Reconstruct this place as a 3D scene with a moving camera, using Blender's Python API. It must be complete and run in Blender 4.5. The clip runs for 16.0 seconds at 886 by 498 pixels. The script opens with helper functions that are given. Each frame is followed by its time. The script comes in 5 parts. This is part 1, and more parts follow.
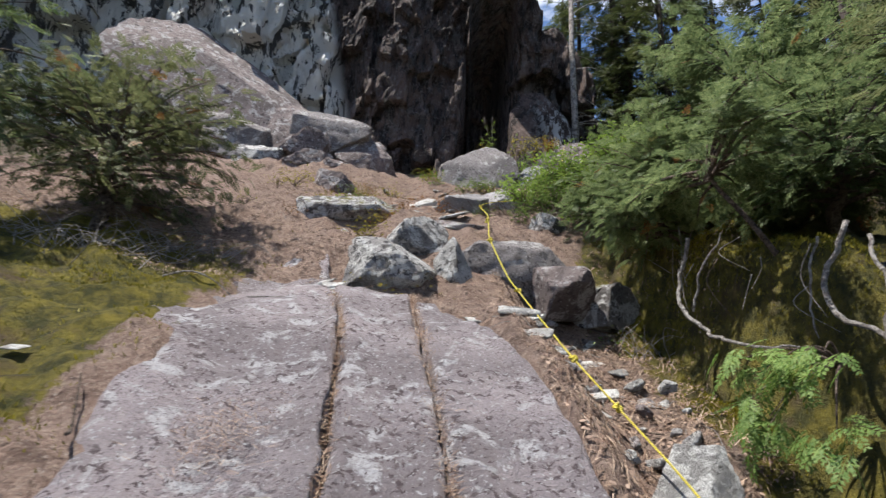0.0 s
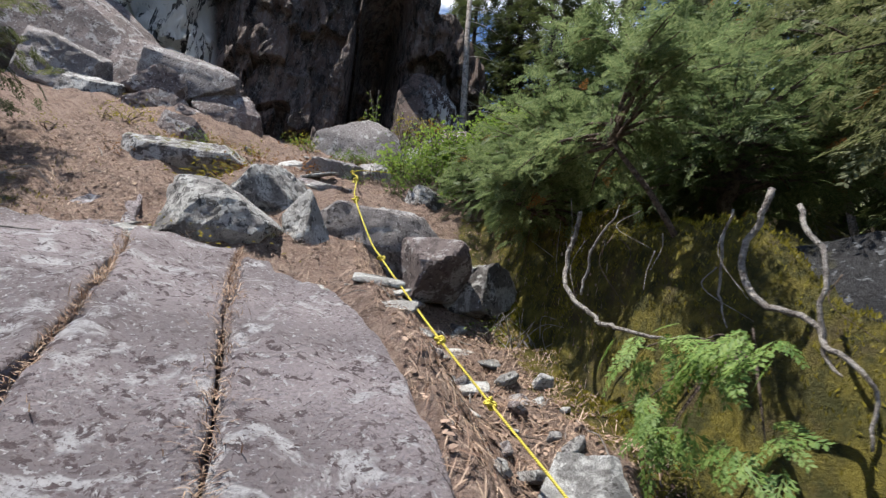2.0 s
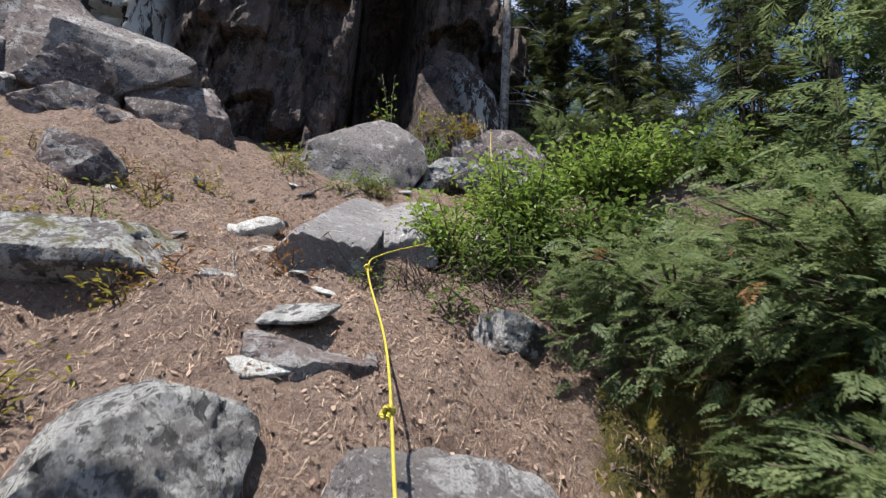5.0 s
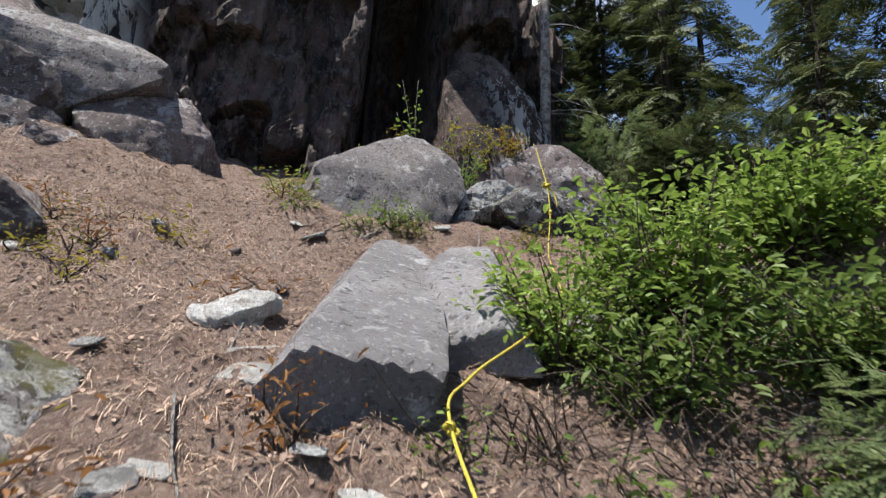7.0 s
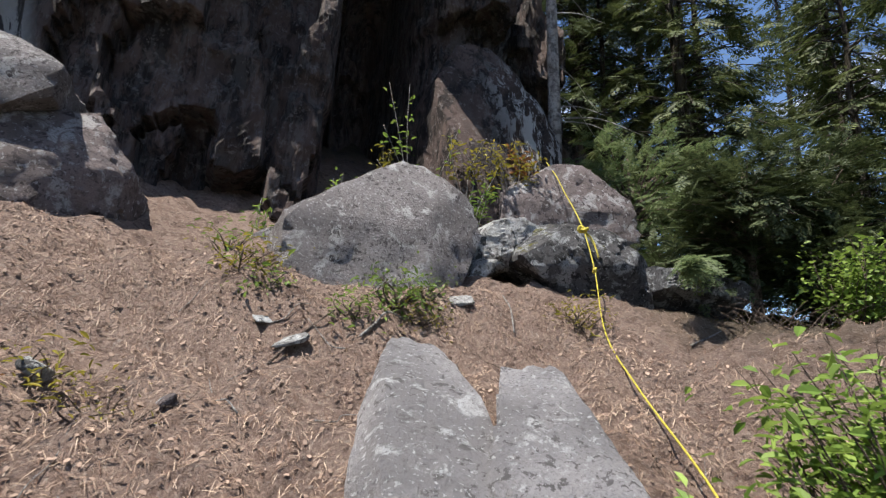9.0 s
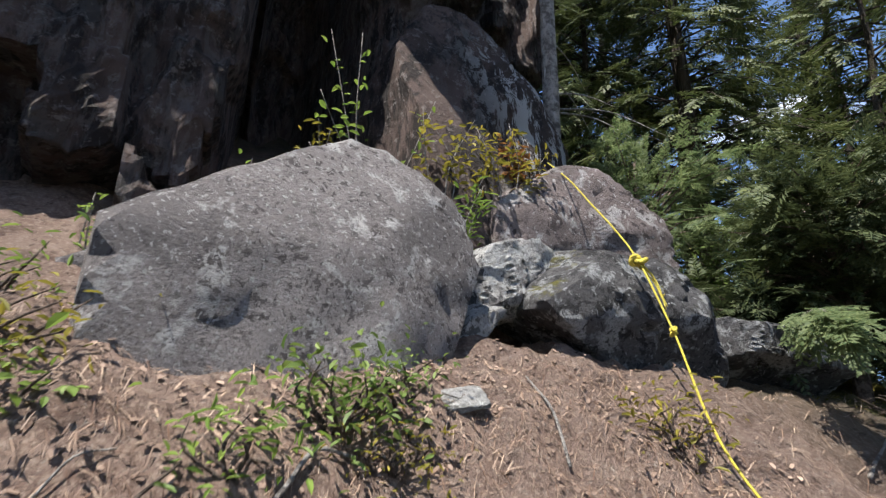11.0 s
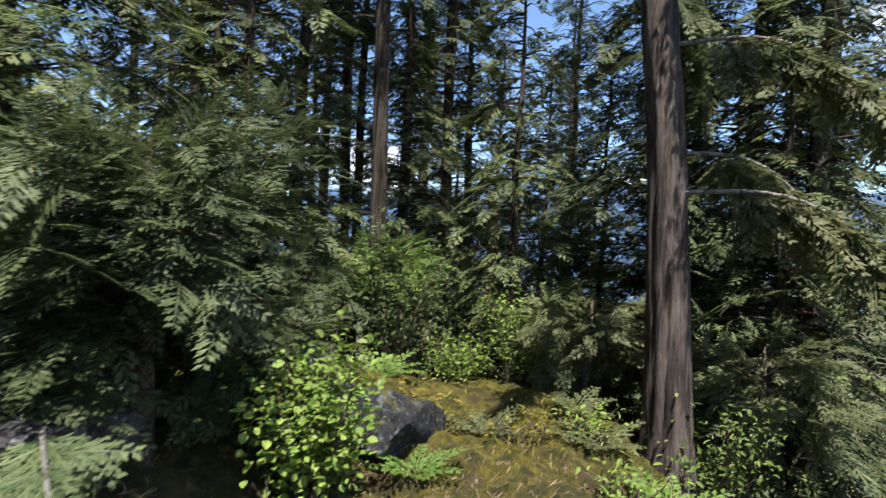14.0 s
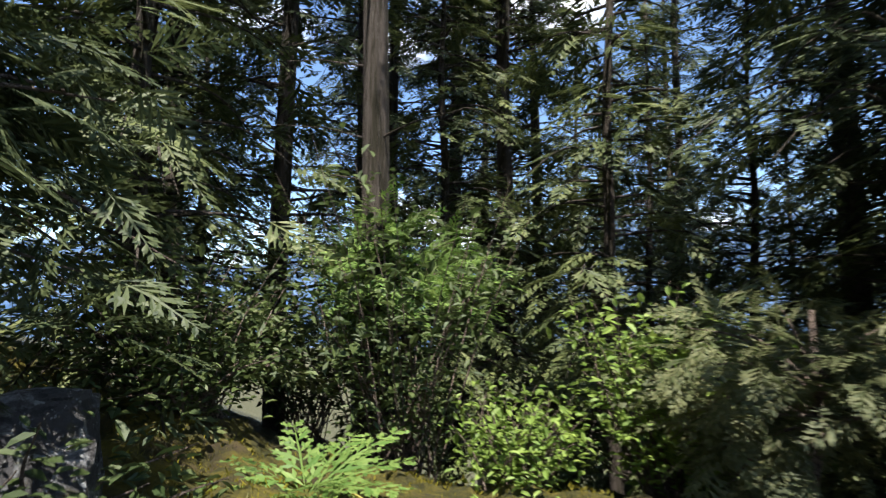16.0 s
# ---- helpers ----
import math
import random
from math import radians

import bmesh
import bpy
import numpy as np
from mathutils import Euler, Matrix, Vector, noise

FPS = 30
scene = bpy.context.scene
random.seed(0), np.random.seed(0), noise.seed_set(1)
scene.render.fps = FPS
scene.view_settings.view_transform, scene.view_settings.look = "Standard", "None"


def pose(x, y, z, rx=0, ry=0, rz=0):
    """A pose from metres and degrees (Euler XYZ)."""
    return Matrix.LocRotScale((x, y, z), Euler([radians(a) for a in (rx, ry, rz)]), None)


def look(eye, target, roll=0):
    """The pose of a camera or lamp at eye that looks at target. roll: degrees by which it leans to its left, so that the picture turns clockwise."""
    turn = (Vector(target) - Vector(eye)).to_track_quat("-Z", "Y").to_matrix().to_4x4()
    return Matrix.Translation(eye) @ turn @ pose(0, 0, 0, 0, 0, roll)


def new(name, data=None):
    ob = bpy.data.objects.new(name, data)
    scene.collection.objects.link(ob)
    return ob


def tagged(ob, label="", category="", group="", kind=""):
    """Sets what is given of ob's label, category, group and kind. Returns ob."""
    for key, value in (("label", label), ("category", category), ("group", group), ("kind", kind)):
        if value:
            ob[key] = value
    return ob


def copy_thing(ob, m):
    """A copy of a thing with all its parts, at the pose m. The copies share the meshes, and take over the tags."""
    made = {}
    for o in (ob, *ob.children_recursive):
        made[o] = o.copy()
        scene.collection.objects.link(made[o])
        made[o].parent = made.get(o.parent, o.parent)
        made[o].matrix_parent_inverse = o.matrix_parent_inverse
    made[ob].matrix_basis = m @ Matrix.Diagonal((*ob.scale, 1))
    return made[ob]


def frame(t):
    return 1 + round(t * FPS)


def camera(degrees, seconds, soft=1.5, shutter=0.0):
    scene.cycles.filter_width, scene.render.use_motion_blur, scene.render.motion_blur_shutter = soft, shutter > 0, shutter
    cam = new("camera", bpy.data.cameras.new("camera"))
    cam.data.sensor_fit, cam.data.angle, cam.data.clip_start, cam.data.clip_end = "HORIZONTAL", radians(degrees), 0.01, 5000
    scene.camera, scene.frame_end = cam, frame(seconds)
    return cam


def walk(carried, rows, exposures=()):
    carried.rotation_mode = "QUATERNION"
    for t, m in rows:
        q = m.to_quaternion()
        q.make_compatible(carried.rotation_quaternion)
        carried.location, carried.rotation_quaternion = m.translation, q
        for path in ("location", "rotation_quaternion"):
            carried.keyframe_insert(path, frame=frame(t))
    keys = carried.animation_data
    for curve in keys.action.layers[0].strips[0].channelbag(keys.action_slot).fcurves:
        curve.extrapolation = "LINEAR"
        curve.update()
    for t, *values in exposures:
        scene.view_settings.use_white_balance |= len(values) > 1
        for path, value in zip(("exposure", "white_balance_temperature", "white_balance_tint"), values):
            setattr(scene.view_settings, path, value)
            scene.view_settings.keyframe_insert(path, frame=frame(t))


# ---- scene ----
cam = camera(78.3, 16.0, soft=1.25, shutter=0.2)
SCALE = 1.125  # metres to a unit of the rows' places
ROWS = [
    (0.0, -0.060, -0.069, 1.376, -3.78, 17.64, -2.67),
    (0.5, 0.071, 0.125, 1.391, -12.12, 18.78, -2.92),
    (1.0, 0.126, 0.186, 1.368, -17.84, 18.80, -3.45),
    (1.5, 0.210, 0.399, 1.383, -18.61, 18.55, -3.27),
    (2.0, 0.186, 0.745, 1.398, -17.70, 17.90, -3.87),
    (2.5, 0.135, 1.258, 1.668, -17.20, 15.72, -4.72),
    (3.0, 0.132, 1.433, 1.957, -18.27, 13.94, -5.37),
    (3.5, 0.225, 1.811, 2.164, -19.52, 12.75, -6.34),
    (4.0, 0.296, 2.279, 2.461, -19.09, 13.33, -5.25),
    (4.5, 0.287, 2.882, 3.035, -17.98, 13.98, -4.65),
    (7.0, 0.240, 5.038, 4.203, -16.89, 16.27, -3.15),
    (7.5, 0.227, 5.528, 4.610, -16.83, 15.33, -3.09),
    (8.0, 0.159, 5.720, 4.915, -17.61, 13.82, -2.64),
    (8.5, 0.014, 5.984, 5.161, -20.05, 13.62, -2.00),
    (11.0, 0.544, 8.150, 5.897, -28.52, 15.92, -1.28),
    (11.5, 0.671, 8.584, 6.197, -34.90, 14.65, -0.26),
    (12.0, 0.897, 8.882, 6.354, -43.64, 12.63, -0.40),
    (12.5, 1.154, 8.982, 6.783, -52.45, 8.08, 0.35),
    (13.0, 1.485, 8.824, 7.054, -59.60, 4.14, 3.57),
    (13.5, 1.604, 8.645, 7.192, -74.01, -0.23, 0.76),
    (14.0, 2.174, 8.630, 7.193, -89.17, -1.58, -2.29),
    (14.5, 2.714, 8.531, 6.855, -95.88, 2.84, 0.38),
    (15.0, 3.624, 8.317, 6.703, -96.64, 2.36, -2.55),
    (15.5, 4.350, 8.266, 6.698, -90.96, 1.98, -1.58),
    (16.0, 5.204, 8.451, 6.608, -81.07, 4.26, -0.08),
]
walk(cam, [(t, pose(SCALE * x, SCALE * y, SCALE * z, 90 + pitch, roll, yaw)) for t, x, y, z, yaw, pitch, roll in ROWS],
     exposures=[(0.0, 1.02), (2.5, 1.08), (8.5, 1.08), (11.0, 1.28), (12.5, 1.42), (14.5, 1.45), (16.0, 1.58)])

# ---- light ----
SUN_FROM = Vector((-0.36, -0.10, 0.93)).normalized()
world = bpy.data.worlds.new("sky")
scene.world = world
world.use_nodes = True
sky = world.node_tree.nodes.new("ShaderNodeTexSky")
sky.sky_type, sky.sun_disc = "NISHITA", False
sky.sun_elevation, sky.sun_rotation = math.asin(SUN_FROM.z), math.atan2(SUN_FROM.x, SUN_FROM.y)
sky.altitude, sky.dust_density, sky.air_density, sky.ozone_density = 1200, 0.05, 1.0, 4.0
wn, wl = world.node_tree.nodes, world.node_tree.links
where = wn.new("ShaderNodeTexCoord")
stretch = wn.new("ShaderNodeMapping")
stretch.inputs["Scale"].default_value = (1.0, 1.0, 2.2)
cloud = wn.new("ShaderNodeTexNoise")
cloud.inputs["Scale"].default_value, cloud.inputs["Detail"].default_value, cloud.inputs["Roughness"].default_value = 2.6, 8.0, 0.6
cover = wn.new("ShaderNodeValToRGB")
cover.color_ramp.elements[0].position, cover.color_ramp.elements[1].position = 0.54, 0.66
blend = wn.new("ShaderNodeMix")
blend.data_type = "RGBA"
blend.inputs["B"].default_value = (9.0, 9.2, 9.6, 1)
wl.new(where.outputs["Generated"], stretch.inputs[0])
wl.new(stretch.outputs[0], cloud.inputs["Vector"])
wl.new(cloud.outputs["Fac"], cover.inputs[0])
wl.new(cover.outputs[0], blend.inputs["Factor"])
wl.new(sky.outputs[0], blend.inputs["A"])
wl.new(blend.outputs["Result"], wn["Background"].inputs[0])
world.node_tree.nodes["Background"].inputs[1].default_value = 0.10
sun_data = bpy.data.lights.new("sun", "SUN")
sun_data.energy, sun_data.angle, sun_data.color = 5.0, radians(0.53), (1.0, 0.95, 0.87)
sun = new("sun", sun_data)
sun.matrix_world = look((0, 0, 60), Vector((0, 0, 60)) - SUN_FROM)


# ---- materials ----
def material(name, build):
    """A node material: build(nodes helper) makes the colour, roughness and bump."""
    m = bpy.data.materials.new(name)
    m.use_nodes = True
    build(Nodes(m))
    return m


class Nodes:
    def __init__(self, m):
        self.tree = m.node_tree
        self.bsdf = self.tree.nodes["Principled BSDF"]
        self.out = self.tree.nodes["Material Output"]
        self.where = self.tree.nodes.new("ShaderNodeNewGeometry").outputs["Position"]

    def link(self, a, b):
        self.tree.links.new(a, b)

    def noise(self, scale, detail=5.0, rough=0.6, stretch=None, warp=0.0):
        n = self.tree.nodes.new("ShaderNodeTexNoise")
        n.inputs["Scale"].default_value, n.inputs["Detail"].default_value = scale, detail
        n.inputs["Roughness"].default_value, n.inputs["Distortion"].default_value = rough, warp
        if stretch:
            mp = self.tree.nodes.new("ShaderNodeMapping")
            mp.inputs["Scale"].default_value = stretch
            self.link(self.where, mp.inputs[0])
            self.link(mp.outputs[0], n.inputs["Vector"])
        else:
            self.link(self.where, n.inputs["Vector"])
        return n.outputs["Fac"]

    def cells(self, scale, out="Distance", feature="F1"):
        n = self.tree.nodes.new("ShaderNodeTexVoronoi")
        n.feature = feature
        n.inputs["Scale"].default_value = scale
        self.link(self.where, n.inputs["Vector"])
        return n.outputs[out]

    def ramp(self, fac, *stops):
        n = self.tree.nodes.new("ShaderNodeValToRGB")
        while len(n.color_ramp.elements) < len(stops):
            n.color_ramp.elements.new(0.5)
        for e, (at, c) in zip(n.color_ramp.elements, stops):
            e.position = at
            e.color = (c, c, c, 1) if not isinstance(c, tuple) else (*c, 1)
        self.link(fac, n.inputs[0])
        return n.outputs[0]

    def mix(self, fac, a, b, how="MIX"):
        n = self.tree.nodes.new("ShaderNodeMix")
        n.data_type, n.blend_type = "RGBA", how
        for socket, v in ((n.inputs["Factor"], fac), (n.inputs["A"], a), (n.inputs["B"], b)):
            if isinstance(v, (int, float)):
                socket.default_value = v
            elif isinstance(v, tuple):
                socket.default_value = (*v, 1)
            else:
                self.link(v, socket)
        return n.outputs["Result"]

    def attribute(self, name):
        n = self.tree.nodes.new("ShaderNodeAttribute")
        n.attribute_name = name
        return n.outputs["Fac"]

    def island(self):
        return self.tree.nodes["Geometry"].outputs["Random Per Island"]

    def up(self):
        n = self.tree.nodes.new("ShaderNodeSeparateXYZ")
        self.link(self.tree.nodes["Geometry"].outputs["Normal"], n.inputs[0])
        return n.outputs["Z"]

    def finish(self, colour, rough=0.85, bump=None, depth=0.02, through_light=None):
        if isinstance(colour, tuple):
            self.bsdf.inputs["Base Color"].default_value = (*colour, 1)
        else:
            self.link(colour, self.bsdf.inputs["Base Color"])
        self.bsdf.inputs["Roughness"].default_value = rough
        self.bsdf.inputs["Specular IOR Level"].default_value = 0.3
        if bump is not None:
            b = self.tree.nodes.new("ShaderNodeBump")
            b.inputs["Distance"].default_value = depth
            b.inputs["Strength"].default_value = 1.0
            self.link(bump, b.inputs["Height"])
            self.link(b.outputs[0], self.bsdf.inputs["Normal"])
        if through_light is not None:
            t = self.tree.nodes.new("ShaderNodeBsdfTranslucent")
            if isinstance(colour, tuple):
                t.inputs[0].default_value = (*colour, 1)
            else:
                self.link(colour, t.inputs[0])
            add = self.tree.nodes.new("ShaderNodeMixShader")
            add.inputs[0].default_value = through_light
            self.link(self.bsdf.outputs[0], add.inputs[1])
            self.link(t.outputs[0], add.inputs[2])
            self.link(add.outputs[0], self.out.inputs[0])


def rock_look(base, dark, pale, spots=0.5, moss=0.0, streak=None, pale_at=0.60, grain=13):
    """Weathered rock: broad tint, mottling, dark lichen blotches, pale crust, pepper grain, hairline cracks."""
    def build(n):
        broad = n.noise(1.1, 5, 0.55, streak)
        col = n.mix(n.ramp(broad, (0.40, 0.0), (0.60, 1.0)), base, tuple(c * 0.60 for c in base))
        col = n.mix(n.ramp(n.noise(4.5, 5, 0.6, streak, 0.6), (pale_at - 0.10, 0.0), (pale_at - 0.03, 0.9)), col, pale)
        edge = 0.49 + 0.09 * (1 - spots)
        patch = n.ramp(n.noise(1.9, 3, 0.55), (0.38, 0.15), (0.52, 1.0))
        blotch = n.ramp(n.noise(grain * 0.8, 5, 0.65, None, 0.45), (edge + 0.02, 0.0), (edge + 0.05, 0.95))
        col = n.mix(n.mix(1.0, blotch, patch, "MULTIPLY"), col, dark)
        fleck = n.ramp(n.noise(grain * 2.4, 4, 0.62, None, 0.6), (edge + 0.03, 0.0), (edge + 0.07, 0.85))
        col = n.mix(n.mix(1.0, fleck, n.ramp(n.noise(2.7, 3, 0.55), (0.40, 0.2), (0.55, 1.0)), "MULTIPLY"), col, tuple(c * 1.4 for c in dark))
        col = n.mix(n.ramp(n.noise(grain * 1.7, 4, 0.6, None, 0.4), (0.60, 0.0), (0.64, 0.85)), col, pale)
        col = n.mix(n.ramp(n.noise(75, 5, 0.7), (0.38, 0.5), (0.52, 0.0)), col, tuple(c * 0.45 for c in base))
        if moss:
            m = n.mix(1.0, n.ramp(n.up(), (0.45, 0.0), (0.8, 1.0)), n.ramp(n.noise(4.5, 6, 0.7), (0.60 - 0.25 * moss, 0.0), (0.68 - 0.2 * moss, 1.0)), "MULTIPLY")
            col = n.mix(m, col, (0.13, 0.12, 0.025))
        h = n.mix(0.45, n.mix(0.4, n.noise(6, 10, 0.78), n.cells(4.5, 'Distance', 'DISTANCE_TO_EDGE')), n.noise(36, 7, 0.78))
        n.finish(col, 0.9, h, 0.15)
    return build


M_SLAB = material("slab_rock", rock_look((0.42, 0.365, 0.38), (0.10, 0.072, 0.076), (0.60, 0.59, 0.61), 0.45, grain=27, pale_at=0.65))
M_ROCK = material("grey_rock", rock_look((0.42, 0.40, 0.395), (0.07, 0.068, 0.07), (0.64, 0.64, 0.63), 0.60, grain=14, pale_at=0.55))
M_ROCK_MOSSY = material("mossy_rock", rock_look((0.25, 0.23, 0.225), (0.05, 0.045, 0.045), (0.60, 0.60, 0.60), 0.7, 0.45, pale_at=0.54))
M_ROCK_PALE = material("pale_rock", rock_look((0.50, 0.49, 0.48), (0.11, 0.105, 0.10), (0.70, 0.70, 0.69), 0.5))
M_ROCK_DARK = material("dark_rock", rock_look((0.14, 0.135, 0.14), (0.025, 0.025, 0.027), (0.40, 0.41, 0.42), 0.65, 0.2, pale_at=0.62))
# Near black: damp rock, with recess and ledge shade put into the colour.
M_ROCK_WET_SHADE = material("damp_and_shaded_black_rock", rock_look((0.06, 0.06, 0.066), (0.014, 0.014, 0.016), (0.20, 0.21, 0.23), 0.6, 0.4, pale_at=0.64))
M_BIG = material("boulder_rock", rock_look((0.33, 0.30, 0.30), (0.08, 0.07, 0.072), (0.54, 0.53, 0.53), 0.5, grain=26, pale_at=0.64))
M_PURPLE = material("purple_rock", rock_look((0.28, 0.228, 0.222), (0.07, 0.056, 0.058), (0.50, 0.48, 0.48), 0.55, pale_at=0.63))
M_PALE_SLAB = material("tilted_slab_rock", rock_look((0.42, 0.40, 0.41), (0.13, 0.12, 0.12), (0.60, 0.60, 0.61), 0.3, pale_at=0.69, grain=20))
M_FLAKE = material("white_stone", rock_look((0.74, 0.72, 0.69), (0.40, 0.35, 0.31), (0.82, 0.82, 0.80), 0.1))


def cliff_build(n, streaky=None):
    streak = (1.0, 1.0, 0.16)
    col = n.mix(n.ramp(n.noise(0.9, 7, 0.62, (1, 1, 0.3)), (0.38, 0.0), (0.62, 1.0)), (0.072, 0.050, 0.044), (0.185, 0.130, 0.115))
    col = n.mix(n.ramp(n.noise(4.0, 8, 0.7, (1.0, 1.0, 0.4)), (0.47, 0.0), (0.56, 0.9)), col, (0.020, 0.016, 0.016))
    col = n.mix(n.ramp(n.noise(9.0, 6, 0.75), (0.57, 0.0), (0.62, 0.6)), col, (0.30, 0.26, 0.25))
    crust = n.ramp(n.noise(7.0, 8, 0.75, (1, 1, 0.22), 0.4), (0.50, 0.0), (0.54, 1.0))
    where = n.attribute("streaks")
    col = n.mix(n.mix(1.0, crust, where, "MULTIPLY"), col, (0.62, 0.61, 0.60))
    white = n.mix(n.ramp(n.noise(2.2, 8, 0.7, (1, 1, 0.35), 0.9), (0.52, 0.0), (0.55, 1.0)), (0.78, 0.77, 0.74), (0.08, 0.08, 0.08))
    col = n.mix(n.attribute("pale"), col, white)
    n.finish(col, 0.9, n.mix(0.5, n.noise(3, 10, 0.72, (1, 1, 0.6)), n.noise(18, 8, 0.75)), 0.38)


M_CLIFF = material("cliff_rock", cliff_build)


def ground_build(n):
    litter = n.mix(n.ramp(n.noise(5, 8, 0.7), (0.35, 0.0), (0.65, 1.0)), (0.24, 0.155, 0.122), (0.37, 0.265, 0.215))
    litter = n.mix(n.ramp(n.noise(40, 6, 0.8, (1, 0.5, 1)), (0.50, 0.0), (0.62, 1.0)), litter, (0.48, 0.36, 0.29))
    litter = n.mix(n.ramp(n.noise(14, 7, 0.75), (0.36, 0.8), (0.46, 0.0)), litter, (0.075, 0.046, 0.036))
    litter = n.mix(n.ramp(n.noise(4.0, 8, 0.75, None, 0.6), (0.38, 0.6), (0.47, 0.0)), litter, (0.10, 0.062, 0.050))
    litter = n.mix(n.ramp(n.noise(26, 5, 0.8), (0.60, 0.0), (0.64, 0.7)), litter, (0.50, 0.42, 0.36))
    moss = n.mix(n.ramp(n.noise(7, 7, 0.7), (0.4, 0.0), (0.65, 1.0)), (0.055, 0.055, 0.010), (0.25, 0.205, 0.03))
    moss = n.mix(n.ramp(n.noise(2.5, 5, 0.6), (0.55, 0.0), (0.68, 1.0)), moss, (0.10, 0.07, 0.035))
    ragged = n.tree.nodes.new("ShaderNodeMath")
    ragged.operation = "ADD"
    n.link(n.attribute("moss"), ragged.inputs[0])
    n.link(n.ramp(n.noise(3.5, 7, 0.75), (0.3, 0.0), (0.7, 0.6)), ragged.inputs[1])
    col = n.mix(n.ramp(ragged.outputs[0], (0.72, 0.0), (0.86, 1.0)), litter, moss)
    # Dark woodland soil, with the shade under trees and bank put into its colour.
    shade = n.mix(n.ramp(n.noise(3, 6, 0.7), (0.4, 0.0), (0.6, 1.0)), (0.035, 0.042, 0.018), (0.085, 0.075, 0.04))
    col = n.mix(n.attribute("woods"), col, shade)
    n.finish(col, 0.95, n.mix(0.5, n.noise(11, 9, 0.8), n.noise(60, 5, 0.8, (1, 0.5, 1))), 0.20)


M_GROUND = material("forest_floor", ground_build)


def leaf_build(dark, light, through_light=0.42, rough=0.55):
    def build(n):
        col = n.mix(n.island(), dark, light)
        col = n.mix(n.ramp(n.noise(1.1, 3), (0.35, 0.0), (0.65, 0.6)), col, tuple(0.55 * c for c in dark))
        n.finish(col, rough, None, 0, through_light)
    return build


M_CEDAR = material("cedar_foliage", leaf_build((0.085, 0.135, 0.055), (0.28, 0.33, 0.15), 0.52))
M_CEDAR_OLD = material("cedar_olive_foliage", leaf_build((0.085, 0.11, 0.045), (0.24, 0.245, 0.12), 0.5))
M_CEDAR_FRESH = material("cedar_fresh_foliage", leaf_build((0.10, 0.19, 0.04), (0.25, 0.34, 0.09)))
M_LEAF = material("bright_leaf", leaf_build((0.135, 0.22, 0.04), (0.32, 0.42, 0.095), 0.4))
M_LEAF_DARK = material("green_leaf", leaf_build((0.08, 0.135, 0.032), (0.21, 0.275, 0.07), 0.4))
# Darkened copy of the green leaf: shade put into the colour.
M_LEAF_SHADE = material("leaf_painted_shade", leaf_build((0.038, 0.062, 0.020), (0.115, 0.15, 0.048), 0.35))
M_LEAF_GOLD = material("yellow_leaf", leaf_build((0.20, 0.19, 0.03), (0.42, 0.34, 0.06), 0.4))
# Dark fir green; on the ledge cedars it is shade put into colour.
M_FIR_AND_SHADE = material("fir_and_shaded_cedar_foliage", leaf_build((0.040, 0.060, 0.026), (0.125, 0.148, 0.06), 0.3))
# Lighter copy of the fir foliage, with sunlight put into its colour.
M_FIR_LIT = material("hemlock_painted_sunlit", leaf_build((0.060, 0.085, 0.03), (0.17, 0.19, 0.07), 0.3))
M_RUST = material("dead_foliage", leaf_build((0.22, 0.10, 0.035), (0.36, 0.19, 0.07), 0.3))


def bark_build(a, b, pale, stretch=(14, 14, 1.2)):
    def build(n):
        ridges = n.noise(1.0, 7, 0.7, stretch)
        col = n.mix(n.ramp(ridges, (0.42, 0.0), (0.56, 1.0)), a, b)
        col = n.mix(n.ramp(n.noise(1.0, 6, 0.7, (stretch[0] * 1.7, stretch[1] * 1.7, 2.5)), (0.60, 0.0), (0.68, 0.8)), col, pale)
        n.finish(col, 0.9, ridges, 0.10)
    return build


M_BARK = material("cedar_bark", bark_build((0.035, 0.026, 0.023), (0.125, 0.10, 0.09), (0.26, 0.235, 0.22)))
M_BARK_GREY = material("grey_bark", bark_build((0.12, 0.105, 0.10), (0.34, 0.31, 0.29), (0.55, 0.53, 0.51), (9, 9, 9)))
M_BARK_DARK = material("dark_bark", bark_build((0.02, 0.016, 0.007), (0.075, 0.06, 0.05), (0.15, 0.13, 0.115)))
M_DEADWOOD = material("bleached_wood", bark_build((0.17, 0.15, 0.14), (0.40, 0.37, 0.345), (0.58, 0.55, 0.52), (20, 20, 20)))
M_TWIG = material("brown_twig", bark_build((0.07, 0.05, 0.04), (0.20, 0.15, 0.12), (0.32, 0.27, 0.23), (30, 30, 30)))
M_NEEDLE = material("dry_needles", leaf_build((0.16, 0.08, 0.05), (0.66, 0.50, 0.37), 0.15))
M_CHIP = material("bark_chip", leaf_build((0.055, 0.032, 0.024), (0.42, 0.30, 0.23), 0.05, 0.85))
M_MOSS = material("moss", leaf_build((0.10, 0.095, 0.010), (0.38, 0.32, 0.035), 0.4))


def rope_build(n):
    w = n.tree.nodes.new("ShaderNodeTexWave")
    w.bands_direction = "DIAGONAL"
    w.inputs["Scale"].default_value, w.inputs["Distortion"].default_value = 45, 2.0
    n.link(n.where, w.inputs["Vector"])
    col = n.mix(n.ramp(n.noise(30, 4), (0.4, 0.0), (0.7, 1.0)), (0.70, 0.58, 0.07), (0.55, 0.46, 0.10))
    n.finish(n.mix(n.ramp(w.outputs["Fac"], (0.2, 0.6), (0.5, 0.0)), col, (0.42, 0.34, 0.05)), 0.6, w.outputs["Fac"], 0.006)


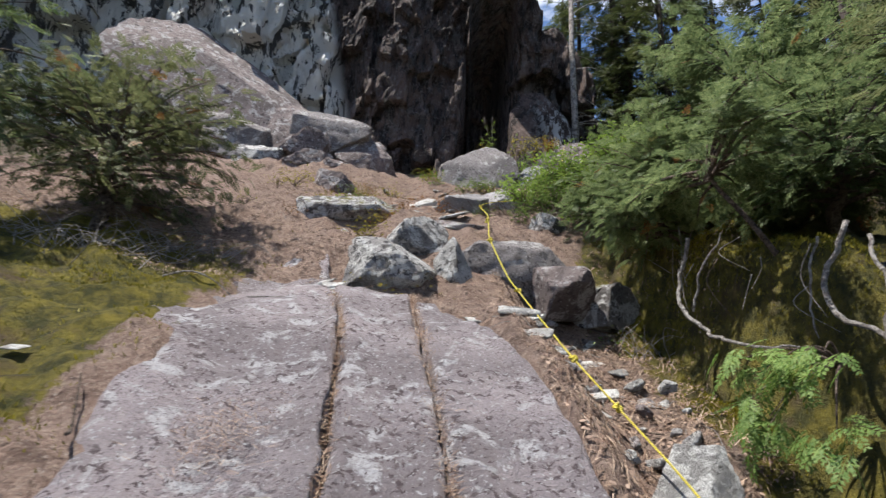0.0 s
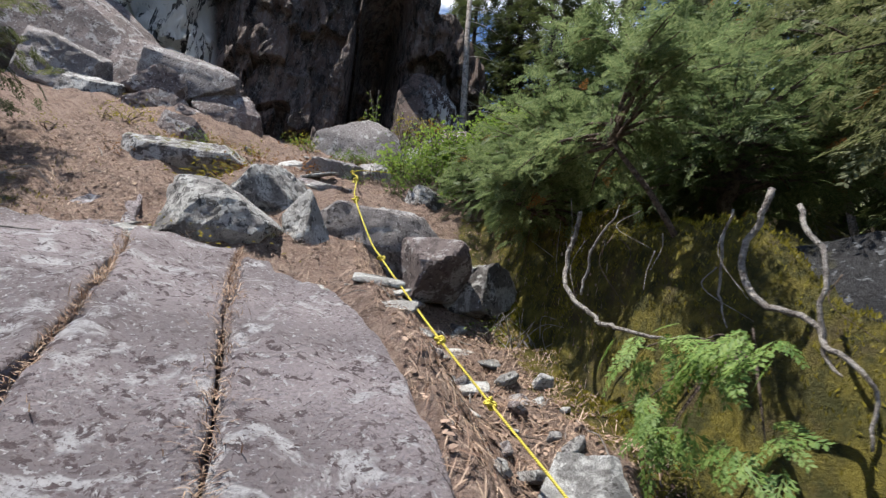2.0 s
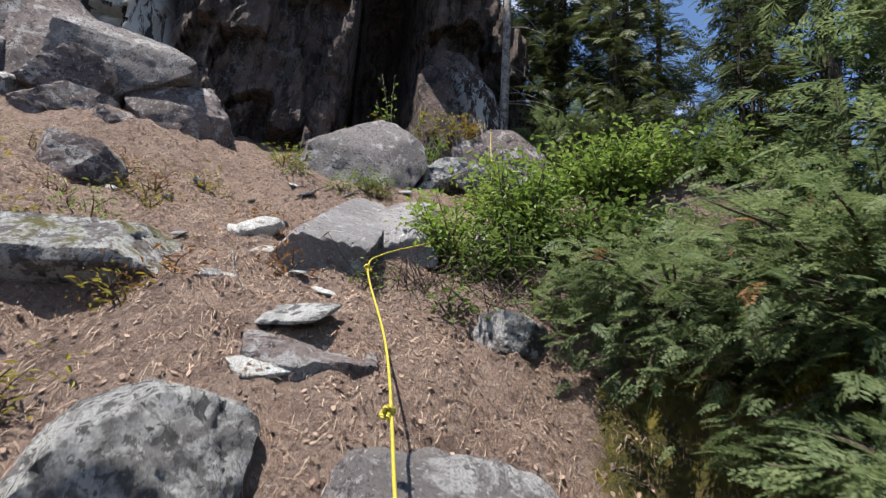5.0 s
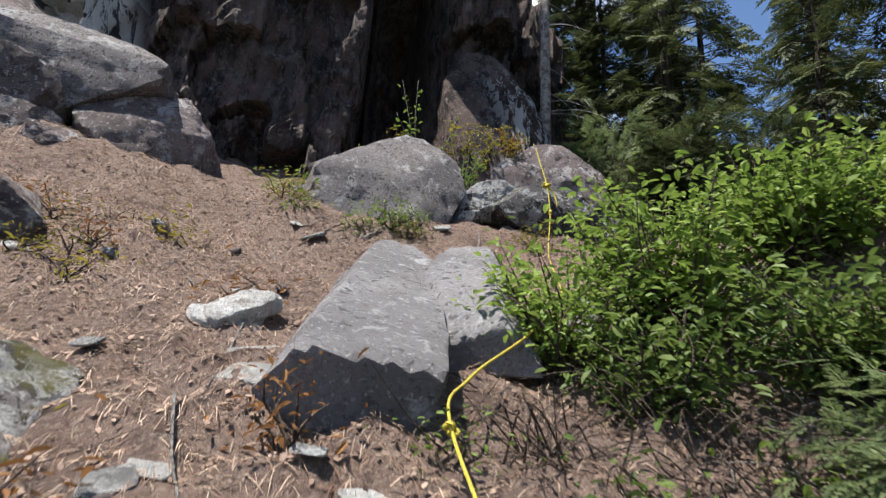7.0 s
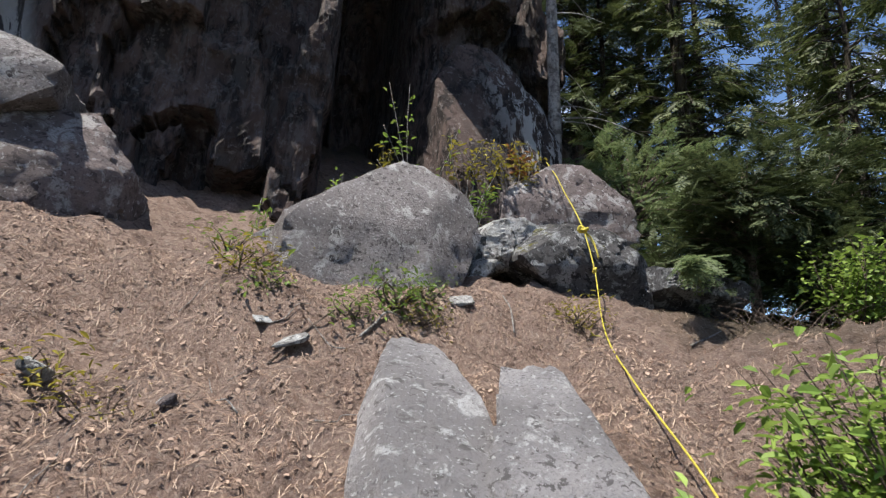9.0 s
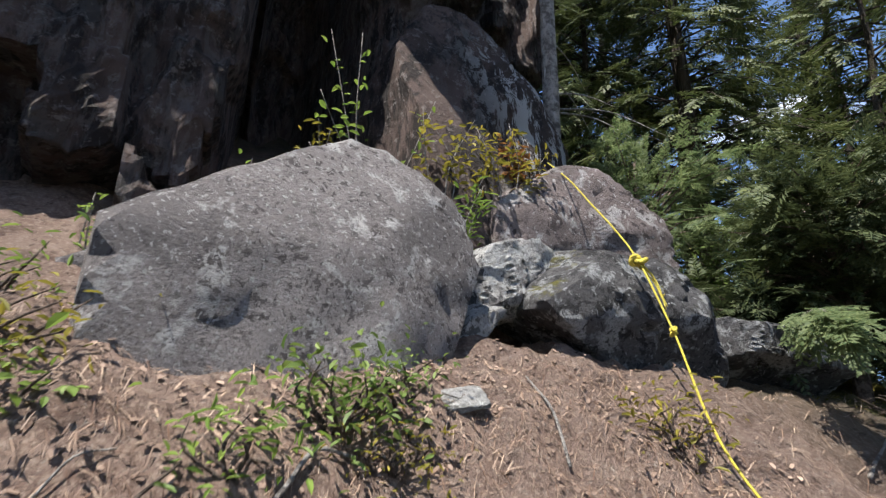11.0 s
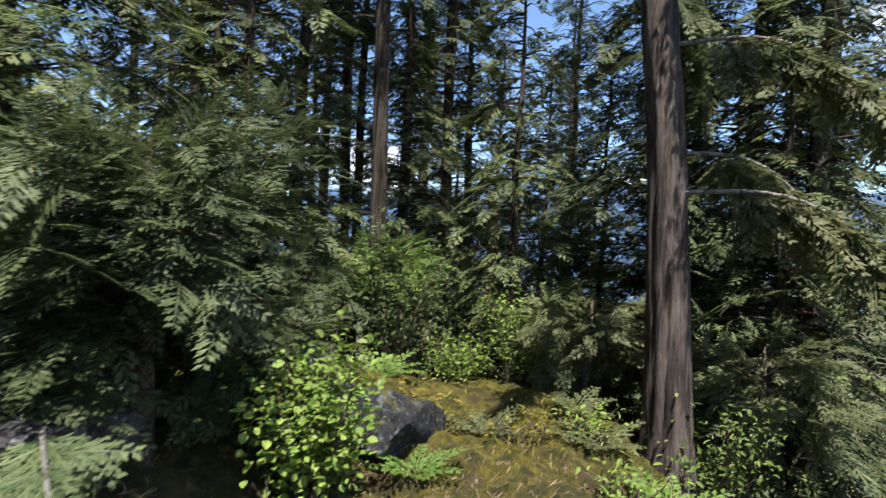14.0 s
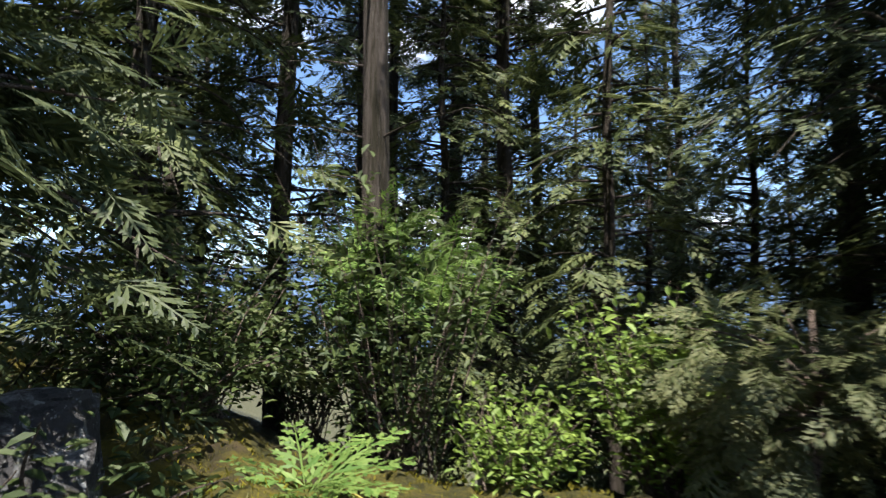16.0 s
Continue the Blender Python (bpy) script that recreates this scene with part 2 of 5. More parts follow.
M_ROPE = material("yellow_rope", rope_build)


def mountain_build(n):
    # Distance haze is put into the colour as a blue tint.
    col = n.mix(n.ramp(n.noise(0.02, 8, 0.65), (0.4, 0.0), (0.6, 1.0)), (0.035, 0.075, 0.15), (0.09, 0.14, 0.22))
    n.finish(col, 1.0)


M_MOUNTAIN = material("forest_mountain_painted_haze", mountain_build)


# ---- shape helpers ----
def mesh_of(name, verts, faces, smooth=False):
    """A mesh from arrays: faces is an array or a list of arrays of corner indices."""
    faces = [np.asarray(f, dtype=np.int32) for f in (faces if isinstance(faces, list) else [faces])]
    me = bpy.data.meshes.new(name)
    loops = np.concatenate([f.ravel() for f in faces])
    sizes = np.concatenate([np.full(len(f), f.shape[1], np.int32) for f in faces])
    me.vertices.add(len(verts))
    me.vertices.foreach_set("co", np.asarray(verts, np.float32).ravel())
    me.loops.add(len(loops))
    me.loops.foreach_set("vertex_index", loops)
    me.polygons.add(len(sizes))
    me.polygons.foreach_set("loop_start", np.concatenate([[0], np.cumsum(sizes)[:-1]]).astype(np.int32))
    me.polygons.foreach_set("use_smooth", np.full(len(sizes), smooth))
    me.update(calc_edges=True)
    me.validate()
    return me


def part(name, geo, mat, parent=None, label="", smooth=False):
    """One mesh object out of (verts, faces), under a thing or a part."""
    me = mesh_of(name, geo[0], geo[1], smooth)
    me.materials.append(mat)
    ob = new(name, me)
    if parent is not None:
        ob.parent = parent
    if label:
        ob["label"] = label
    return ob


def empty(name, at, label, category, group="", kind=""):
    ob = new(name)
    ob.location = at
    return tagged(ob, label, category, group, kind)


def joined(pieces):
    """Several (verts, faces) in one; faces may be triangles and quads."""
    verts, tris, quads, n = [], [], [], 0
    for v, f in pieces:
        for a in (f if isinstance(f, list) else [f]):
            a = np.asarray(a, dtype=np.int32)
            if len(a):
                (tris if a.shape[1] == 3 else quads).append(a + n)
        verts.append(np.asarray(v, float))
        n += len(v)
    faces = ([np.concatenate(tris)] if tris else []) + ([np.concatenate(quads)] if quads else [])
    return np.concatenate(verts), faces


def strewn(geo, mats):
    """Copies of (verts, faces) by an array of 4 x 4 matrices, joined."""
    v, f = np.asarray(geo[0], float), geo[1]
    mats = np.asarray(mats, float)
    out = np.einsum("nij,kj->nki", mats[:, :3, :3], v) + mats[:, None, :3, 3]
    shift = (np.arange(len(mats)) * len(v))[:, None, None]
    faces = [(np.asarray(a)[None] + shift).reshape(-1, np.asarray(a).shape[1]) for a in (f if isinstance(f, list) else [f])]
    return out.reshape(-1, 3), faces


def tube(path, radii, sides=7, cap=True):
    """A tapered round tube along points."""
    path = np.asarray(path, float)
    n = len(path)
    radii = np.interp(np.linspace(0, 1, n), np.linspace(0, 1, len(radii)), radii)
    along = np.gradient(path, axis=0)
    along /= np.linalg.norm(along, axis=1)[:, None] + 1e-9
    side = np.cross(along[0], (0.31, 0.87, 0.39))
    verts = []
    for p, a, r in zip(path, along, radii):
        side = side - a * side.dot(a)
        side /= np.linalg.norm(side) + 1e-9
        other = np.cross(a, side)
        ang = np.arange(sides) * 2 * math.pi / sides
        verts.append(p + r * (np.cos(ang)[:, None] * side + np.sin(ang)[:, None] * other))
    i, j = np.meshgrid(np.arange(n - 1), np.arange(sides), indexing="ij")
    k = (j + 1) % sides
    faces = [np.stack([i * sides + j, i * sides + k, (i + 1) * sides + k, (i + 1) * sides + j], -1).reshape(-1, 4)]
    verts = np.concatenate(verts)
    if cap:
        verts = np.concatenate([verts, path[[0, -1]]])
        c = np.arange(sides)
        faces.append(np.concatenate([np.stack([(c + 1) % sides, c, np.full(sides, n * sides)], 1),
                                     np.stack([c, (c + 1) % sides, np.full(sides, n * sides + 1)], 1) + [(n - 1) * sides, (n - 1) * sides, 0]]))
    return verts, faces


def spline(points, per=8):
    """A smooth line through points."""
    p = [Vector(q) for q in points]
    p = [2 * p[0] - p[1]] + p + [2 * p[-1] - p[-2]]
    out = []
    for a, b, c, d in zip(p, p[1:], p[2:], p[3:]):
        for i in range(per):
            t = i / per
            out.append(0.5 * (2 * b + (c - a) * t + (2 * a - 5 * b + 4 * c - d) * t * t + (3 * b - a - 3 * c + d) * t ** 3))
    return np.array([tuple(v) for v in out + [p[-2]]])


def fbm(v, scale, octaves=4):
    return noise.fractal(Vector(v) * scale, 1.0, 2.0, octaves)


BALLS = {}


def ball(level):
    if level not in BALLS:
        bm = bmesh.new()
        bmesh.ops.create_icosphere(bm, subdivisions=level, radius=1)
        BALLS[level] = (np.array([v.co[:] for v in bm.verts]), np.array([[v.index for v in f.verts] for f in bm.faces]))
        bm.free()
    return BALLS[level]


def rock_geo(size, seed, cuts=(), facets=11, sharp=70, rough=0.06, level=4):
    """An angular stone: a box of half sizes, cut by planes (nx, ny, nz, d with d a share of the reach), chipped by more, with worn edges and broken faces."""
    rnd = random.Random(seed)
    unit, faces = ball(level)
    planes = [((1, 0, 0), 1), ((-1, 0, 0), 1), ((0, 1, 0), 1), ((0, -1, 0), 1), ((0, 0, 1), 1), ((0, 0, -1), 1)]
    planes += [((a, b, c), d) for a, b, c, d in cuts]
    for _ in range(facets):
        a = Vector((rnd.gauss(0, 1), rnd.gauss(0, 1), rnd.gauss(0, 0.8))).normalized()
        planes.append((tuple(a), (abs(a.x) + abs(a.y) + abs(a.z)) * rnd.uniform(0.60, 0.90)))
    total = np.zeros(len(unit))
    for a, d in planes:
        a = np.array(a, float)
        a /= np.linalg.norm(a)
        total += np.maximum(unit @ a / d, 0) ** sharp
    v = unit * (total ** (-1 / sharp))[:, None] * np.array(size)
    mean = (size[0] * size[1] * size[2]) ** (1 / 3)
    off = Vector((seed * 1.7, seed * 0.9, seed * 2.3))
    push = []
    for p in v:
        q = Vector(p) * (1.0 / mean) + off
        warped = q * 1.5 + Vector((noise.noise(q * 1.3), noise.noise(q * 1.3 + Vector((7, 0, 0))), noise.noise(q * 1.3 + Vector((0, 7, 0))))) * 0.7
        push.append(0.22 * noise.fractal(q * 1.2, 1.0, 2.0, 3) + 0.42 * (noise.cell(warped) - 0.5) + 0.30 * noise.fractal(q * 5.0, 0.8, 2.1, 4))
    return v + unit * (np.array(push) * rough * 2.0 * mean)[:, None], faces


def rock(name, label, at, size, turn, seed, mat, category="boulder", group="", **more):
    v, f = rock_geo(size, seed, **more)
    ob = part(name, (v, f), mat, smooth=True)
    ob.data.set_sharp_from_angle(angle=radians(24))
    ob.matrix_world = pose(*at, *turn)
    return tagged(ob, label, category, group)


# ---- the hillside ----
PROFILE_Y = (-8.0, -3.0, 0.0, 1.4, 2.0, 3.2, 4.15, 5.05, 5.6, 6.6, 7.7, 9.6, 10.6, 11.3, 12.2, 14.0, 18.0, 30.0)
PROFILE_Z = (-4.2, -1.5, 0.12, 0.82, 1.2, 1.93, 2.36, 2.76, 3.25, 4.0, 4.62, 5.45, 6.0, 6.75, 7.15, 8.2, 11.0, 19.0)


def step(a, b, v):
    """Smooth step of v from a to b."""
    u = min(max((v - a) / (b - a), 0.0), 1.0)
    return u * u * (3 - 2 * u)


def hump(v, centre, width):
    return math.exp(-((v - centre) / width) ** 2)


def ground_height(x, y):
    """Height of the hillside: a steep path up the middle, a gully and a bank on its side, a ledge under the cliff."""
    z = 0.25 * sum(float(np.interp(y + d, PROFILE_Y, PROFILE_Z)) for d in (-0.2, -0.07, 0.07, 0.2))
    low = 1 - step(5.6, 7.2, y)
    z -= 0.36 * step(-0.2, -0.8, x) * hump(y, 7.2, 0.8)
    z += 0.16 * max(0.0, -1.0 - x) * (1 - step(9.0, 11.0, y))
    z += 0.30 * step(0.2, -2.5, x) * step(8.0, 11.0, y)
    z -= (0.55 + 0.25 * (1 - step(2.0, 3.6, y))) * step(0.7, 1.4, x) * low
    z += 1.40 * step(2.3, 2.58, x) * low
    z -= 1.0 * step(3.6, 6.0, x) * low
    z += 0.22 * hump(x, 2.1, 0.9) * hump(y, 9.75, 0.8)
    z -= 0.34 * hump(x, 2.7, 0.38) * step(11.75, 12.1, y) * step(13.2, 12.8, y)
    shelf = 0.45 * hump(x, 3.2, 0.9) * step(12.45, 12.75, y) * step(14.0, 13.5, y)
    # the ledge that leads away beside the cliff
    ledge = step(2.2, 4.2, x) * step(6.0, 8.5, y)
    z = z * (1 - ledge) + ledge * (6.5 - 0.03 * (x - 2.5) + 0.28 * max(0.0, y - 10.4) + 0.15 * min(0.0, y - 8.0))
    z += shelf
    z += 0.36 * math.exp(-((x - 7.7) / 0.75) ** 2 - ((y - 10.35) / 0.6) ** 2)
    z -= 0.36 * max(0.0, x - 9.0)
    z = max(z, -60.0 - 0.02 * abs(x))
    return min(z, 60.0)


def spaced(lo, hi, fine, far):
    mid = np.arange(lo, hi + 1e-6, fine)
    out = [fine * 1.25 ** i for i in range(1, 60)]
    steps = np.cumsum(out)
    steps = steps[steps < far]
    return np.concatenate([(lo - steps)[::-1], mid, hi + steps])


def near_ground(x, y):
    sunk = 0.16 * step(4.9, 4.6, y) * step(-1.30, -1.0, x + 0.15 * max(0.0, y - 2.5) + 0.25 * fbm((x, y, 9.0), 1.5, 3)) * step(0.75, 0.5, x) if abs(x) < 3 else 0.0
    rough = -sunk + (0.28 * step(1.8, 2.4, x) * step(7.0, 6.0, y) * fbm((x, y, 6.0), 1.7, 4) if x < 6 else 0.0) + 0.11 * fbm((x, y, 0.0), 1.1, 5) + 0.085 * fbm((x, y, 3.0), 4.5, 5) + 0.03 * fbm((x, y, 5.0), 11.0, 3)
    return ground_height(x, y) + rough * (1.0 if abs(x) < 12 and abs(y) < 20 else 1.5)


gx, gy = spaced(-5.5, 9.0, 0.075, 900), spaced(-2.0, 14.0, 0.075, 900)
verts = np.array([(x, y, near_ground(x, y)) for y in gy for x in gx])
i, j = np.meshgrid(np.arange(len(gy) - 1), np.arange(len(gx) - 1), indexing="ij")
quads = np.stack([i * len(gx) + j, i * len(gx) + j + 1, (i + 1) * len(gx) + j + 1, (i + 1) * len(gx) + j], -1).reshape(-1, 4)
ground = part("ground", (verts, quads), M_GROUND, smooth=True)
tagged(ground, "steep forest slope of reddish needle litter and moss", "ground", kind="structure")


def moss_share(x, y):
    """Where moss grows: the bank beside the gully, the slope beyond the slab, the ledge."""
    bank = step(1.7, 2.3, x) * (1 - step(6.2, 7.2, y))
    left = step(-1.2, -2.0, x) * (1 - step(4.5, 6.0, y))
    ledge = 0.85 * step(4.3, 5.6, x) * step(6.0, 8.0, y)
    return min(1.0, bank + left + ledge)


# Where the floor is darkened: woodland soil and painted shade.
def woods_shade_share(x, y):
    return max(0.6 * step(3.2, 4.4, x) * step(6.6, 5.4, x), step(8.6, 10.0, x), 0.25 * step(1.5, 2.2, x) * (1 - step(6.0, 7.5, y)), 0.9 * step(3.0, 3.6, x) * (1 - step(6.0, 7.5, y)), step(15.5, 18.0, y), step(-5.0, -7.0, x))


for layer, share in (("moss", moss_share), ("woods", woods_shade_share)):
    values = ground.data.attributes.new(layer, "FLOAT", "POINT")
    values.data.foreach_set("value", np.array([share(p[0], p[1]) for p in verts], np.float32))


# ---- the cliff ----
def cliff_depth(x, z):
    """How far back the face stands at x, z."""
    w = fbm((x, 2.0, z), 0.5, 3)
    # The bulge and cap over the cleft are added to keep it in shade.
    y = 14.45 - 0.05 * (z - 7.5) - 0.9 * step(12.5, 15.0, z) * hump(x, 1.75, 0.9) - (0.85 - 0.075 * (z - 7.5)) * step(1.35, 1.0, x) * step(-2.4, -1.6, x)
    y += 3.6 * math.exp(-((x - 1.75 - 0.03 * (z - 9)) / 0.62) ** 4) * step(7.0, 8.3, z) * step(15.5, 13.0, z)
    y += 0.9 * step(1.7, 2.4, x) + 0.5 * max(0.0, x - 5.0)
    y -= 0.5 * step(-2.2, -2.8, x + 0.22 * (z - 10)) + 0.03 * max(0.0, -2.4 - x)
    y += 0.55 * (noise.cell(Vector((x * 0.7 + 0.25 * w + 0.10 * z, 0.0, z * 0.24 + 0.35 * w))) - 0.5)
    y += 0.42 * (noise.cell(Vector((x * 1.7 + 0.5 * w - 0.3 * z, 3.0, z * 0.6 + 0.5 * w))) - 0.5)
    y += 0.18 * fbm((x, 0.0, z * 0.7), 0.55, 5) + 0.24 * abs(fbm((x, 4.0, z * 0.6), 2.2, 6))
    return y


def cliff_top(x):
    return 19.0 - 4.0 * step(1.6, 3.6, x) - 4.0 * step(4.0, 6.4, x)


cx, cz = np.linspace(-17, 7.0, 420), np.linspace(0, 1, 210)
verts = []
for s in cz:
    for x in cx:
        top = cliff_top(x) + 0.5 * fbm((x, 0, 0), 0.8)
        z = 5.5 + (top - 5.5) * min(1.0, s / 0.92)
        back = max(0.0, (s - 0.92) / 0.08)
        round_off = 0.9 * step(top - 1.0, top, z) ** 2
        verts.append((x, cliff_depth(x, z) + round_off + 9 * back, z + 2.0 * back))
verts = np.array(verts)
i, j = np.meshgrid(np.arange(len(cz) - 1), np.arange(len(cx) - 1), indexing="ij")
n = len(cx)
cliff = part("cliff", (verts, np.stack([i * n + j, i * n + j + 1, (i + 1) * n + j + 1, (i + 1) * n + j], -1).reshape(-1, 4)), M_CLIFF, smooth=False)
tagged(cliff, "dark brown overhanging rock cliff with a pale streaked face", "cliff", kind="structure")
values = cliff.data.attributes.new("pale", "FLOAT", "POINT")
values.data.foreach_set("value", np.array([step(-2.2, -2.5, p[0] + 0.22 * (p[2] - 10)) for p in verts], np.float32))
values = cliff.data.attributes.new("streaks", "FLOAT", "POINT")
values.data.foreach_set("value", np.array([0.10 for p in verts], np.float32))
crag = rock("rock_crag", "massive rounded brown crag with white streaks beside the cliff", (3.22, 13.95, 8.95), (0.88, 0.95, 2.05), (-12, -4, 4), 40, M_CLIFF, "crag",
            cuts=((0.72, 0, 0.69, 0.92), (-0.5, 0, 0.8, 1.0), (-0.1, -0.9, 0.43, 0.96)), facets=1, sharp=60, rough=0.05, level=5)
values = crag.data.attributes.new("streaks", "FLOAT", "POINT")
values.data.foreach_set("value", np.array([hump(v.co.x, 0.46, 0.50) * (1 - step(0.9, 1.9, v.co.z)) for v in crag.data.vertices], np.float32))


# ---- bedrock slab ----
def slab_top(x, y):
    return float(np.interp(y, PROFILE_Y, PROFILE_Z))


def slab_steps(x, y):
    """Shallow broken steps along the grain of the rock."""
    w = fbm((x, y, 8), 1.2, 3)
    return 0.035 * abs(fbm((x * 2.0 + 0.5 * w, y * 0.6 + w, 1.0), 1.6, 3))


def slab_plate(edges_left, edges_right, y0, y1, lift, label, seed):
    """One plate of the bedrock between two side lines (x at rising y), with rounded rims."""
    nu, nv = 84, 190
    verts = []
    for b in range(nv):
        v = b / (nv - 1)
        y = y0 + (y1 - y0) * v
        xl, xr = (float(np.interp(y, e[0], e[1])) for e in (edges_left, edges_right))
        xl += 0.03 * fbm((y, seed, 0), 3.0)
        xr += 0.03 * fbm((y, seed, 5), 3.0)
        for a in range(nu):
            u = a / (nu - 1)
            x = xl + (xr - xl) * u
            yy = y + 0.10 * fbm((x, seed, 2), 1.4) * (1 if v > 0.5 else 0)
            rim = min(u * (xr - xl), (1 - u) * (xr - xl), (1 - v) * (y1 - y0))
            drop = 0.045 * (1 - min(1.0, rim / 0.045)) ** 2 + 0.30 * (rim < 0.004)
            z = slab_top(x, y) + lift - drop + 0.07 * fbm((x, y, 1), 0.9, 4) + 0.022 * fbm((x, y, seed), 6.0, 5) + slab_steps(x, y)
            verts.append((x, yy, z))
    i, j = np.meshgrid(np.arange(nv - 1), np.arange(nu - 1), indexing="ij")
    q = np.stack([i * nu + j, i * nu + j + 1, (i + 1) * nu + j + 1, (i + 1) * nu + j], -1).reshape(-1, 4)
    ob = part("rock_slab", (np.array(verts), q), M_SLAB, smooth=True)
    return tagged(ob, label, "rock slab", "bedrock slabs")


CRACK_A = ((-1.5, 2.1, 2.6, 3.1, 3.8, 4.7), (-0.30, -0.36, -0.41, -0.47, -0.57, -0.80))
CRACK_B = ((-1.5, 2.1, 2.9, 3.6, 4.3), (0.16, 0.12, 0.04, -0.03, -0.08))


def beside(crack, gap):
    return crack[0], tuple(x + gap for x in crack[1])


slab_plate(((-1.5, 2.0, 2.5, 3.4, 4.4), (-1.15, -1.28, -1.42, -1.75, -2.1)), beside(CRACK_A, -0.007), -1.5, 4.95, 0.05, "lichen-spotted purplish grey bedrock slab beside mossy ground", 1)
slab_plate(beside(CRACK_A, 0.007), beside(CRACK_B, -0.007), -1.5, 4.5, 0.07, "lichen-spotted grey bedrock slab between two cracks", 2)
slab_plate(beside(CRACK_B, 0.007), ((-1.5, 2.1, 2.65, 3.4, 4.25), (0.72, 0.74, 0.70, 0.56, 0.10)), -1.5, 4.25, 0.06, "lichen-spotted grey bedrock slab beside the rope", 3)
slab_plate(((4.6, 6.0), (-2.1, -2.0)), ((4.6, 5.2, 6.0), (-0.8, -0.9, -1.1)), 4.7, 6.0, 0.03, "smooth purplish bedrock shelf below the mossy boulder", 4)

